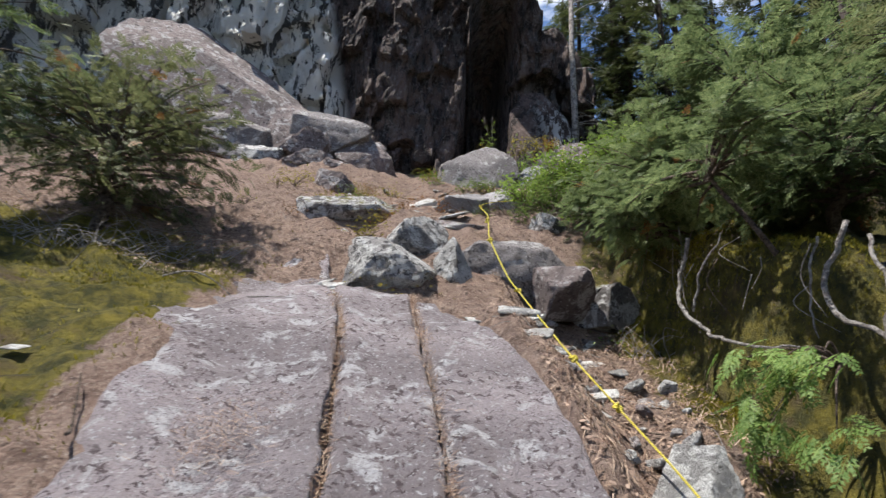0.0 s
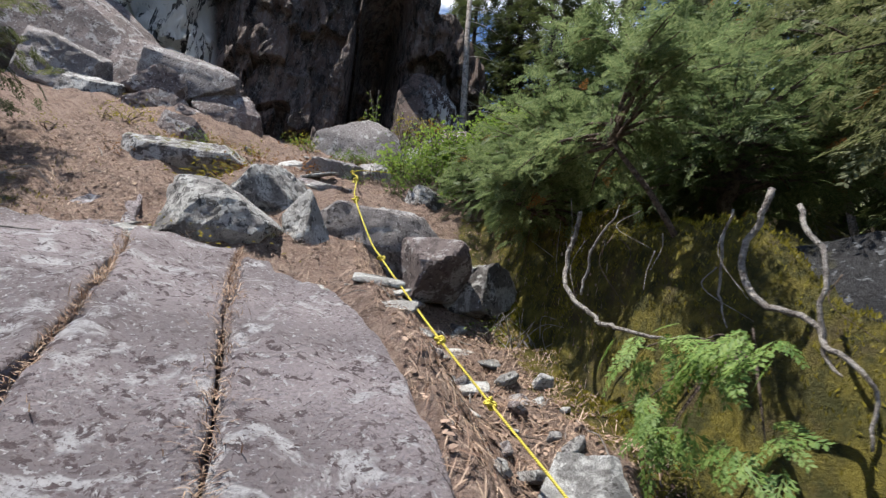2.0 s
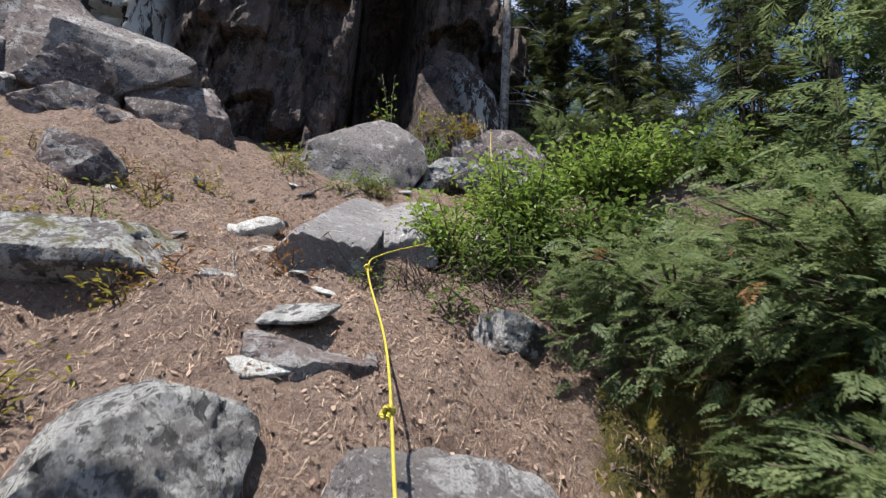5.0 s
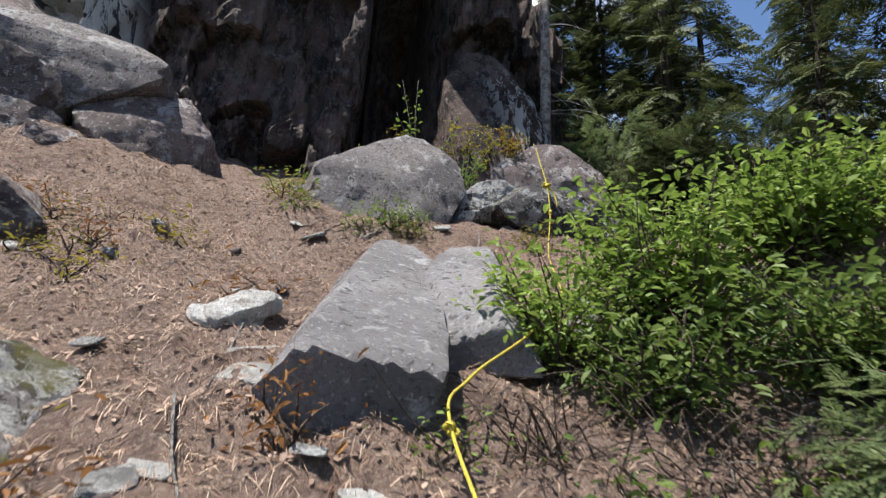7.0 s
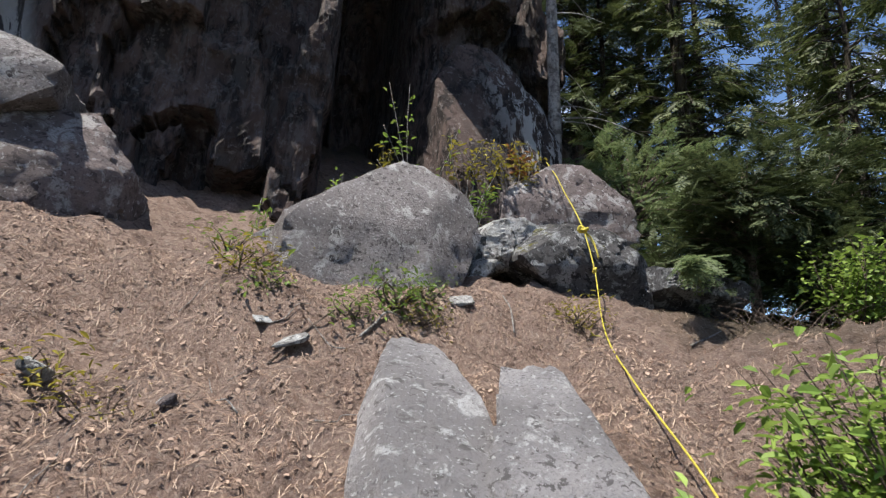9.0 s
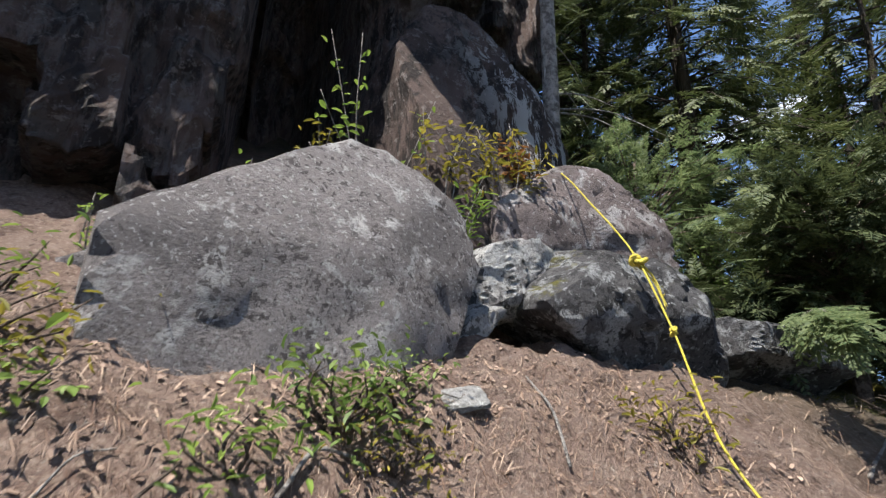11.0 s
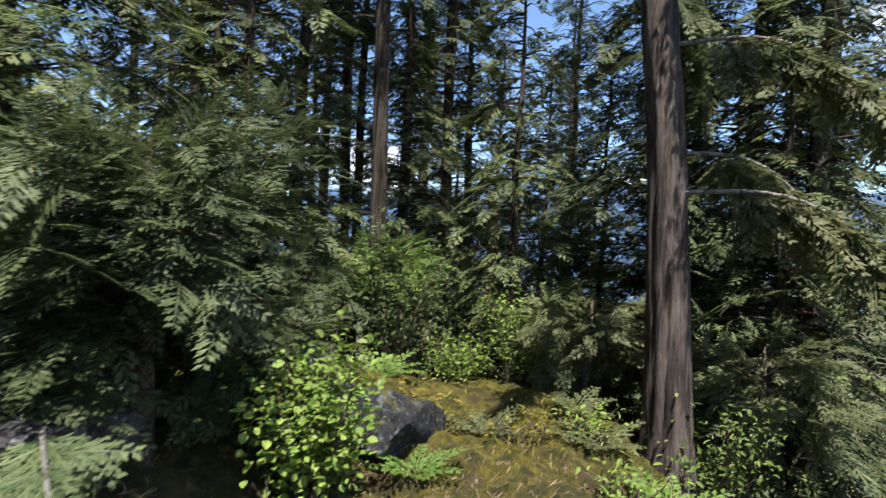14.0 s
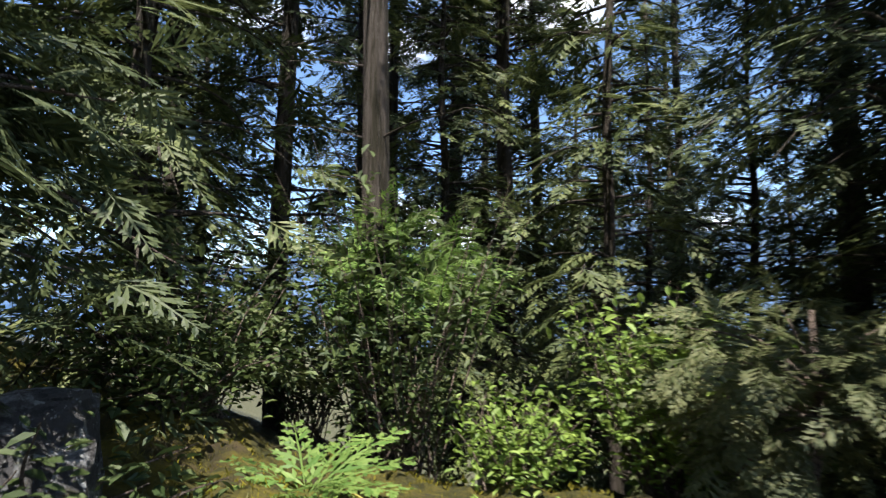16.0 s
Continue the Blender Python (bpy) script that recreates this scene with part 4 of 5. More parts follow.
cedar_bush((9.3, 7.9, 6.9), (1.0, 0.9, 0.6), 600, 0.32, 59, M_CEDAR_OLD, "pale drooping cedar shrub beside the cedar tree", template=FROND_THIN)

# leafy shrubs by the path
leafy_shrub((1.75, 8.35, 5.35), (0.5, 0.5, 0.45), 1500, 0.07, 51, M_LEAF, "bright green leafy shrub beside the tilted slab", 44)
leafy_shrub((2.45, 8.35, 5.75), (0.75, 0.6, 0.55), 3600, 0.075, 52, M_LEAF, "bright green leafy shrub on the slope", 90)
leafy_shrub((2.9, 7.55, 5.15), (0.85, 0.5, 0.45), 2800, 0.07, 65, M_LEAF_DARK, "green leafy shrub spreading down the slope", 70)
leafy_shrub((1.95, 7.85, 5.0), (0.45, 0.35, 0.35), 1200, 0.065, 60, M_LEAF_DARK, "green leafy shrub beside the rope", 34)
leafy_shrub((3.3, 8.1, 6.05), (0.8, 0.6, 0.55), 3600, 0.075, 53, M_LEAF, "bright green leafy shrub on the slope", 90)
leafy_shrub((4.2, 7.9, 6.2), (0.8, 0.55, 0.55), 2600, 0.066, 66, M_LEAF_DARK, "green leafy shrub on the slope", 60)
leafy_shrub((5.62, 10.5, 7.12), (0.48, 0.36, 0.5), 2000, 0.058, 78, M_LEAF, "bright broad-leaved shrub at the edge of the ledge", 34, LEAF_WIDE)
leafy_shrub((7.3, 10.9, 6.8), (0.7, 0.5, 0.4), 700, 0.07, 79, M_LEAF_SHADE, "green low shrub on the ledge in painted shade", 24)
leafy_shrub((6.3, 12.9, 8.0), (1.1, 1.0, 0.8), 2200, 0.09, 54, M_LEAF_DARK, "green leafy shrub on the ledge", 50)
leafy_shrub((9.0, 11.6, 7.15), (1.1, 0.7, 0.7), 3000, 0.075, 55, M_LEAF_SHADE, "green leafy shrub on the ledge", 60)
leafy_shrub((9.7, 8.7, 6.9), (0.7, 0.6, 0.7), 1800, 0.08, 56, M_LEAF, "bright green young shrub beside the cedar tree", 44)
leafy_shrub((9.2, 9.6, 6.55), (0.55, 0.45, 0.35), 1000, 0.07, 57, M_LEAF, "bright green low shrub on the ledge", 40)
leafy_shrub((7.6, 7.2, 6.4), (0.8, 0.6, 0.5), 1500, 0.07, 58, M_LEAF_DARK, "pale green low shrub beside the cedar tree", 40)
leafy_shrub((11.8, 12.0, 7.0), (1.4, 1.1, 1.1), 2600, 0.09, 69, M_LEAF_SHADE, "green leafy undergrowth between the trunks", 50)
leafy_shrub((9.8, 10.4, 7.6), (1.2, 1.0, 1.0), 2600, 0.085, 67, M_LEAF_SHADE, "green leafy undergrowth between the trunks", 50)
leafy_shrub((10.5, 8.2, 6.6), (1.2, 1.0, 1.0), 2600, 0.10, 68, M_LEAF_DARK, "green leafy undergrowth between the trunks", 50)

# the woods
TREES = [
    conifer(17, 2.6, 61, M_FIR_AND_SHADE, 0.18, 0.15, 150, label="tall dark fir in the woods", sparse=1.0),
    conifer(14, 2.2, 62, M_FIR_LIT, 0.10, 0.11, 140, label="hemlock in the woods, painted sunlit"),
    conifer(19, 2.4, 63, M_FIR_AND_SHADE, 0.34, 0.105, 130, label="tall fir with a bare lower trunk"),
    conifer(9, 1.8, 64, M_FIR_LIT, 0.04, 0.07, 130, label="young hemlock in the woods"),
]
SPOTS = [(0, 10.6, 6.5), (0, 12.6, 5.9), (0, 9.7, 4.9), (3, 9.2, 5.6), (3, 10.4, 4.2), (3, 12.6, 3.6), (0, 11.2, 4.9), (2, 10.2, 10.75), (2, 14.0, 9.9), (2, 13.6, 11.9), (2, 17.5, 6.5), (0, 6.7, 16.2), (1, 7.4, 13.9), (0, 20.0, 6.0), (2, 26.0, 5.0), (0, 14.0, 5.2), (0, 11.5, 3.6), (1, 12.0, 12.5), (3, 11.0, 13.5),
         (1, 8.2, 14.5), (0, 7.5, 17.0), (1, 10.5, 16.5), (3, 6.8, 15.5), (0, 13.5, 15.0), (2, 15.5, 12.0), (3, 13.0, 10.6), (1, 16.0, 9.2), (0, 18.5, 13.5), (1, 20.0, 10.5),
         (3, 9.5, 12.4), (0, 12.0, 20.0), (1, 6.0, 20.0), (2, 16.5, 18.0), (0, 23.0, 15.0), (1, 5.6, 17.5), (1, 9.5, 2.0), (0, 7.5, -0.5), (3, 15.0, 7.6), (0, 24.5, 11.0), (1, 27.0, 8.0),
         (1, 10.0, 24.0), (0, 15.0, 25.0), (3, 17.0, 6.6), (0, 22.0, 20.0), (1, 19.0, 3.5), (3, 13.0, 6.8), (3, 16.0, 4.0), (1, 22.0, 8.3), (0, 17.0, 11.0), (0, 30.0, 9.5), (1, 32.0, 6.5), (0, 28.0, 3.0), (3, 12.2, 8.6), (1, 16.0, 3.0), (0, 34.0, 12.0), (1, 14.5, 9.8), (0, 21.0, 1.5), (3, 10.8, 6.2), (0, 25.0, 7.0)]
rnd = random.Random(7)
for n, (kind, x, y) in enumerate(SPOTS):
    m = pose(x, y, planted(x, y), 0, 0, rnd.uniform(0, 360))
    tree = TREES[kind]
    if tree.get("used"):
        tree = copy_thing(tree, m)
    else:
        tree.matrix_basis = m
        tree["used"] = 1
    tree["group"] = "woods"
for tree in TREES:
    del tree["used"]

# thin tree at the cliff's foot
thin_tree = empty("thin_tree", (4.22, 13.42, 8.5), "thin grey dead tree at the cliff's foot", "tree")
part("trunk", tube([(0, 0, -0.4), (0.01, 0, 1.5), (-0.02, 0, 4.0), (0.02, 0.03, 8.0)], (0.11, 0.095, 0.08, 0.05), 10), M_BARK_GREY, thin_tree, smooth=True)
rnd = random.Random(70)
for k in range(12):
    z, yaw, ln = rnd.uniform(1.2, 6.0), rnd.uniform(-1.2, 0.8), rnd.uniform(0.5, 1.3)
    tip = (math.cos(yaw) * ln, math.sin(yaw) * ln, z - 0.25 * ln)
    part("dead_branch", tube(spline([(0, 0, z), (tip[0] * 0.5, tip[1] * 0.5, z - 0.02), tip], 4), (0.014, 0.003), 4), M_DEADWOOD, thin_tree, smooth=True)

# large cedar on the ledge
cedar = empty("cedar_tree", (7.65, 7.56, planted(7.65, 7.56)), "leaning cedar tree with stringy grey-brown bark on the ledge", "cedar tree")
rnd = random.Random(71)
trunk_line = spline([(0.02, 0.0, -0.3), (0, 0, 0.5), (0.02, 0.03, 1.6), (0.05, 0.13, 3.4), (0.10, 0.35, 6.0), (0.1, 0.6, 10.0)], 8)
v, f = tube(trunk_line, (0.36, 0.245, 0.21, 0.185, 0.165, 0.14, 0.10), 40)
v = v * 1.0 + np.array([(0.035 * fbm((math.atan2(p[1], p[0]) * 3, 0, p[2] * 0.5), 2.0), 0.03 * fbm((math.atan2(p[1], p[0]) * 3, 5, p[2] * 0.5), 2.0), 0) for p in v])
part("trunk", (v, f), M_BARK, cedar, smooth=True)
for k, (z, yaw, ln) in enumerate([(3.0, -2.2, 2.3), (3.4, -1.4, 2.2), (4.4, -2.0, 2.0), (5.2, -0.6, 2.0), (5.6, 2.6, 1.8), (6.4, -2.6, 2.0), (7.2, 0.8, 1.8), (8.0, -1.2, 1.6)]):
    base = Vector((0.06, 0.045 * z, z))
    tip = base + Vector((math.cos(yaw) * ln, math.sin(yaw) * ln, -0.45 * ln))
    line = spline([tuple(base), tuple(base.lerp(tip, 0.5) + Vector((0, 0, 0.18 * ln))), tuple(tip)], 8)
    limb = part("limb", tube(line, (0.024, 0.016, 0.005), 6), M_DEADWOOD, cedar, smooth=True)
    sprays = []
    for q in range(150):
        p = Vector(line[int(rnd.uniform(0.3, 1.0) * (len(line) - 1))])
        sprays.append(turned(p, (math.cos(yaw) * 0.35 + rnd.gauss(0, 0.3), math.sin(yaw) * 0.35 + rnd.gauss(0, 0.3), -1), (rnd.gauss(0, 1), rnd.gauss(0, 1), 0.2), rnd.uniform(0.35, 0.7)))
    part("foliage", strewn(FROND_LONG, sprays), M_CEDAR_OLD, limb)

# ---- the rope ----
ROPE = [(3.80, 13.0, 8.93), (3.62, 12.5, 8.52), (3.47, 12.1, 8.14), (3.37, 11.8, 7.85), (3.28, 11.52, 7.53), (3.17, 11.22, 7.05), (2.92, 10.78, 6.42), (2.60, 10.05, 5.98), (2.1, 9.0, 5.50), (1.5, 8.25, 5.12), (1.02, 7.78, 4.85), (0.86, 7.5, 4.66),
        (0.80, 6.3, 4.06), (0.70, 5.45, 3.58), (0.69, 5.22, 3.36), (0.80, 4.85, 2.90), (0.86, 4.62, 2.70), (0.95, 4.1, 2.34), (1.05, 3.62, 2.0), (1.20, 3.25, 1.68), (1.38, 2.65, 1.22), (1.45, 2.2, 0.8)]
line = spline(ROPE, 10)
rope = empty("rope", ROPE[0], "yellow knotted hand rope hanging down the slope", "rope")
offset = np.array(ROPE[0])
part("line", tube(line - offset, (0.0066,), 8), M_ROPE, rope, smooth=True)
trefoil = [(math.sin(a) + 2 * math.sin(2 * a), math.cos(a) - 2 * math.cos(2 * a), -1.3 * math.sin(3 * a)) for a in np.linspace(0, 2 * math.pi, 40)]
knot_geo = tube(np.array(trefoil) * 0.0088, (0.0095,), 7, False)
for k, (x, y, z) in enumerate([ROPE[4], ROPE[11], (0.73, 5.8, 3.79), ROPE[14], ROPE[16], ROPE[18], ROPE[19], ROPE[5]]):
    s = 1.8 if k == 0 else 1.0
    knot = part("knot", (knot_geo[0] * s, knot_geo[1]), M_ROPE, rope, smooth=True)
    knot.matrix_basis = pose(x - offset[0], y - offset[1], z - offset[2], 40 * k, 25, 60 * k)

# ---- distance ----
for k, (yaw0, yaw1, dist, high, seed) in enumerate([(-60, 70, 1500, 330, 3), (-100, 20, 2300, 560, 9)]):
    verts, nn = [], 120
    for a in range(nn):
        yaw = radians(yaw0 + (yaw1 - yaw0) * a / (nn - 1))
        top = high * (0.35 + 0.5 * abs(fbm((a * 0.06, seed, 0), 1.0, 5)) + 0.35 * fbm((a * 0.02, seed, 4), 1.0, 2))
        for s in (0.0, 0.35, 0.7, 1.0):
            r = dist * (1 + 0.35 * s)
            verts.append((r * math.cos(yaw), r * math.sin(yaw), -500 + (500 + top) * s + 25 * fbm((a * 0.5, s * 4, seed), 1.0)))
    i, j = np.meshgrid(np.arange(nn - 1), np.arange(3), indexing="ij")
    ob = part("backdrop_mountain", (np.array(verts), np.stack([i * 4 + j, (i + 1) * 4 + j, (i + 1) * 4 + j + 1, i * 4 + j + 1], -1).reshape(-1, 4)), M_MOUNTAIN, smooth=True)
    tagged(ob, "forested mountain ridge in the distance, haze painted blue", "mountain", kind="structure")
for ob in bpy.data.objects:
    if ob.type == "MESH" and ob.parent and ob.name.split(".")[0] in ("branchwork", "woody_base", "foliage", "crown", "foliage", "dead_sprays"):
        ob["kind"] = "stuff"


# ---- small things ----
def on_ground(x, y, lift=0.0):
    return (x, y, near_ground(x, y) + lift)


# exposed roots in the gully and on the bank
ROOTS = [
    ("bleached bent root in front of the mossy bank", M_DEADWOOD, 0.034, [(2.12, 4.0, 3.05), (2.08, 4.12, 2.73), (2.08, 3.98, 2.42), (2.1, 3.75, 2.24), (2.16, 3.42, 2.12), (2.4, 3.2, 2.1)]),
    ("thin bleached root branching off on the bank", M_DEADWOOD, 0.018, [(2.09, 3.93, 2.45), (2.1, 3.85, 2.62), (2.11, 3.66, 2.84), (2.2, 3.6, 3.0)]),
    ("bleached root hanging down the bank", M_DEADWOOD, 0.032, [(2.3, 2.62, 2.75), (2.25, 2.73, 2.44), (2.25, 2.73, 2.25), (2.25, 2.57, 2.11), (2.25, 2.41, 1.99), (2.24, 2.29, 1.82), (2.25, 2.33, 1.58)]),
    ("bleached root hanging down the bank", M_DEADWOOD, 0.022, [(2.3, 2.52, 2.62), (2.25, 2.38, 2.3), (2.25, 2.41, 1.93), (2.24, 2.36, 1.85)]),
    ("thin bleached root hanging down the bank", M_DEADWOOD, 0.016, [(2.34, 2.85, 2.72), (2.3, 2.95, 2.44), (2.3, 2.93, 2.12)]),
    ("grey root lying along the slab's foot", M_DEADWOOD, 0.022, [(0.80, 2.82, 1.70), (0.82, 2.5, 1.42), (0.92, 2.35, 1.22), (1.10, 2.3, 1.04), (1.3, 2.2, 0.85)]),
    ("grey root lying along the slab's foot", M_TWIG, 0.018, [(0.78, 2.7, 1.62), (0.83, 2.38, 1.32), (1.0, 2.2, 1.08), (1.2, 2.05, 0.85)]),
]
for label, mat, r, pts in ROOTS:
    line = spline(pts, 7)
    base = line[0]
    wob = np.array([[0.045 * fbm((p[0], p[1], p[2] + c), 4.5, 3) for c in (0, 5, 9)] for p in line])
    ob = part("root", tube(line - base + wob, (r * 0.5, r * 0.48, r * 0.4, r * 0.18), 8), mat, smooth=True)
    ob.location = base
    tagged(ob, label, "root")

# hanging spray of young cedar beside the gully
rnd = random.Random(81)
hang = empty("cedar_sapling", (2.25, 2.75, 1.95), "bright green young cedar sprays hanging over the gully", "cedar sapling")
mats, wood = [], []
for x, y, z in [(1.9, 3.15, 1.98), (1.9, 3.05, 1.75), (1.88, 2.6, 1.93), (1.9, 2.42, 1.95), (1.9, 2.42, 1.58), (1.88, 2.85, 1.66), (1.9, 2.75, 1.95), (1.92, 2.95, 1.60)]:
    wood.append(tube(spline([(0, 0, 0), ((x - 2.25) * 0.5, (y - 2.75) * 0.5, (z - 1.95) * 0.5 + 0.08), (x - 2.25, y - 2.75, z - 1.95)], 5), (0.010, 0.003), 4))
    for k in range(11):
        mats.append(turned((x - 2.25 + rnd.gauss(0, 0.05), y - 2.75 + rnd.gauss(0, 0.07), z - 1.95 + rnd.gauss(0, 0.05)),
                           (rnd.gauss(-0.5, 0.4), rnd.gauss(0, 0.6), rnd.gauss(-0.6, 0.3)), (rnd.gauss(-0.5, 0.3), rnd.gauss(0, 0.4), 1), rnd.uniform(0.14, 0.27)))
part("twig", joined(wood), M_TWIG, hang, smooth=True)["kind"] = "stuff"
part("foliage", strewn(FROND, mats), M_CEDAR_FRESH, hang)["kind"] = "stuff"

# fern-like cedar branch reaching over the ledge
reach = empty("cedar_branch", (5.0, 11.6, 7.1), "light green cedar branch reaching out over the dark boulder", "cedar branch")
line = spline([(0, 0, 0), (-0.5, -0.35, 0.15), (-1.0, -0.75, 0.1), (-1.35, -1.0, -0.1)], 6)
part("twig", tube(line, (0.014, 0.004), 5), M_DEADWOOD, reach, smooth=True)
mats = [turned(Vector(line[int(rnd.uniform(0.3, 1) * (len(line) - 1))]), (rnd.gauss(-0.5, 0.5), rnd.gauss(-0.5, 0.5), rnd.gauss(-0.35, 0.25)), (rnd.gauss(0, 0.3), rnd.gauss(0, 0.3), 1), rnd.uniform(0.2, 0.38)) for k in range(70)]
part("foliage", strewn(FROND, mats), M_CEDAR, reach)["kind"] = "stuff"

# flat stones and flakes
FLAKES = [(-0.88, 4.83, 0.10, 0.10), (-0.78, 4.64, 0.11, 0.12), (-0.73, 4.47, 0.11, 0.11), (-0.61, 4.32, 0.11, 0.08), (-0.80, 4.72, 0.15, 0.09),
          (0.95, 4.75, 0.06, 0.19), (0.80, 4.25, 0.06, 0.17), (1.10, 4.45, 0.06, 0.16), (0.81, 3.79, 0.05, 0.14), (1.50, 4.7, 0.05, 0.15), (0.98, 5.0, 0.10, 0.09), (0.46, 4.44, 0.05, 0.09),
          (1.11, 4.17, 0.05, 0.11), (1.75, 4.6, 0.05, 0.13), (1.35, 4.03, 0.05, 0.15), (1.36, 4.35, 0.05, 0.12), (1.25, 3.7, 0.04, 0.10),
          (0.37, 6.81, 0.06, 0.24), (0.29, 6.48, 0.06, 0.15), (0.06, 5.95, 0.05, 0.14), (0.20, 5.88, 0.05, 0.07), (0.04, 9.35, 0.08, 0.12), (-0.03, 8.85, 0.06, 0.20), (0.18, 8.44, 0.04, 0.13),
          (0.17, 8.04, 0.03, 0.12), (-0.05, 7.55, 0.03, 0.07), (-0.12, 7.42, 0.03, 0.08), (0.40, 7.51, 0.03, 0.06), (0.58, 7.42, 0.03, 0.08), (0.72, 9.3, 0.10, 0.12),
          (0.45, 10.75, 0.05, 0.12), (0.30, 10.9, 0.04, 0.09), (1.8, 11.25, 0.08, 0.14), (0.75, 8.1, 0.03, 0.07), (-0.5, 8.3, 0.02, 0.06), (-1.9, 2.3, 0.03, 0.07), (-2.0, 2.75, 0.03, 0.06)]
rnd = random.Random(82)
for x, y, lift, s in FLAKES:
    geo = rock_geo((s, s * rnd.uniform(0.5, 0.75), s * rnd.uniform(0.07, 0.14)), rnd.randint(1, 9999), level=3, facets=9)
    ob = part("stone_flake", geo, M_FLAKE if rnd.random() < 0.62 else M_ROCK_PALE, smooth=True)
    slope = math.degrees(math.atan(0.5))
    ob.matrix_world = pose(x, y, (max(near_ground(x, y), slab_top(x, y) + 0.05) if y < 4.9 and x < 0 else near_ground(x, y)) + 0.012, slope + rnd.uniform(-7, 7), rnd.uniform(-12, 12), rnd.uniform(-35, 35))
    tagged(ob, "pale flat broken stone lying on needle litter", "stone", "broken stones")

# rubble in the gully and on the slope
for k in range(56):
    if k < 46:
        x, y = rnd.uniform(0.95, 2.1), rnd.uniform(2.2, 5.4)
    else:
        x, y = rnd.uniform(-2.2, 0.6), rnd.uniform(7.0, 11.0)
    s = rnd.uniform(0.025, 0.085)
    ob = part("pebble", rock_geo((s, s * 0.8, s * 0.45), 300 + k, level=3, facets=10), rnd.choice((M_PURPLE, M_ROCK, M_ROCK_PALE)), smooth=True)
    ob.matrix_world = pose(*on_ground(x, y, 0.2 * s), rnd.uniform(0, 40), rnd.uniform(0, 40), rnd.uniform(0, 360))
    tagged(ob, "small broken stone in the litter", "stone", "rubble")


# litter: needles, twigs, moss
def needle_geo(w=0.017):
    v = np.array([(0, -w, 0), (0, w, 0), (0.5, w, 0.07), (0.5, -w, 0.07), (1, 0, 0)])
    return v, [np.array([(3, 2, 4)]), np.array([(0, 1, 2, 3)])]


def scatter(count, area, size, tilt, seed, keep=None):
    r, out = random.Random(seed), []
    while len(out) < count:
        x, y = r.uniform(area[0], area[1]), r.uniform(area[2], area[3])
        if keep and not keep(x, y, r):
            continue
        a = r.uniform(0, 2 * math.pi)
        p = Vector(on_ground(x, y, 0.008))
        q = Vector(on_ground(x + 0.06 * math.cos(a), y + 0.06 * math.sin(a), 0.008))
        d = (q - p).normalized() + Vector((0, 0, r.gauss(tilt, 0.16)))
        out.append(turned(p, d, (0, -0.4, 1), r.uniform(*size)))
    return out


tagged(part("needle_litter", strewn(needle_geo(0.020), scatter(52000, (-2.6, 3.0, 4.2, 11.6), (0.02, 0.09), 0.12, 91)), M_NEEDLE), "dry reddish needles strewn over the slope", "needle litter", kind="stuff")
tagged(part("gully_litter", strewn(needle_geo(), scatter(5000, (0.7, 2.2, 1.8, 5.4), (0.05, 0.13), 0.12, 92)), M_NEEDLE), "dry needles and bark shreds in the gully", "needle litter", kind="stuff")
tagged(part("ledge_litter", strewn(needle_geo(), scatter(3500, (2.6, 6.8, 8.5, 11.6), (0.04, 0.11), 0.10, 93)), M_NEEDLE), "dry needles on the ledge below the boulders", "needle litter", kind="stuff")
crack_mats, r1 = [], random.Random(94)
for k in range(4200):
    y, crack = r1.uniform(1.2, 4.4), r1.choice((CRACK_A, CRACK_B))
    spread = 0.012 + 0.03 * max(0.0, fbm((y, crack[1][0], 0.0), 2.2, 3) + 0.2)
    x = float(np.interp(y, *crack)) + r1.gauss(0, spread)
    crack_mats.append(turned((x, y, slab_top(x, y) + 0.058 + r1.uniform(0, 0.03)), (r1.gauss(0, 1), r1.gauss(0, 1), 0.3 + r1.gauss(0, 0.25)), (0, -0.4, 1), r1.uniform(0.02, 0.06)))
tagged(part("crack_litter", strewn(needle_geo(0.03), crack_mats), M_NEEDLE), "orange needles packed into the slab's cracks", "needle litter", kind="stuff")
slab_patch = []
r2 = random.Random(95)
for k in range(420):
    x, y = r2.gauss(-0.80, 0.10), r2.gauss(2.3, 0.12)
    slab_patch.append(turned((x, y, slab_top(x, y) + 0.075 + r2.uniform(0, 0.02)), (r2.gauss(0, 1), r2.gauss(0, 1), 0.3), (0, -0.4, 1), r2.uniform(0.03, 0.08)))
tagged(part("slab_litter", strewn(needle_geo(), slab_patch), M_NEEDLE), "small patch of orange needles on the slab", "needle litter", kind="stuff")

# bark chips and cone scales: small curled flakes
chip = (np.array([(0, -0.3, 0), (0, 0.3, 0.05), (0.6, 0.38, 0.16), (1, 0.05, 0.1), (0.55, -0.34, 0.12)]), [np.array([(0, 3, 4)]), np.array([(0, 1, 2, 3)])])
tagged(part("bark_chips", strewn(chip, scatter(15000, (-2.6, 3.2, 4.2, 11.8), (0.010, 0.034), 0.16, 99)), M_CHIP), "brown bark chips and cone scales strewn over the slope", "bark litter", kind="stuff")
tagged(part("gully_chips", strewn(chip, scatter(3500, (0.7, 2.2, 1.8, 5.4), (0.010, 0.036), 0.18, 100)), M_CHIP), "brown bark chips in the gully", "bark litter", kind="stuff")

tuft = (np.array([(0, -0.12, 0), (0, 0.12, 0), (0.55, 0.10, 0), (0.55, -0.10, 0), (1, 0, 0)]), [np.array([(3, 2, 4)]), np.array([(0, 1, 2, 3)])])


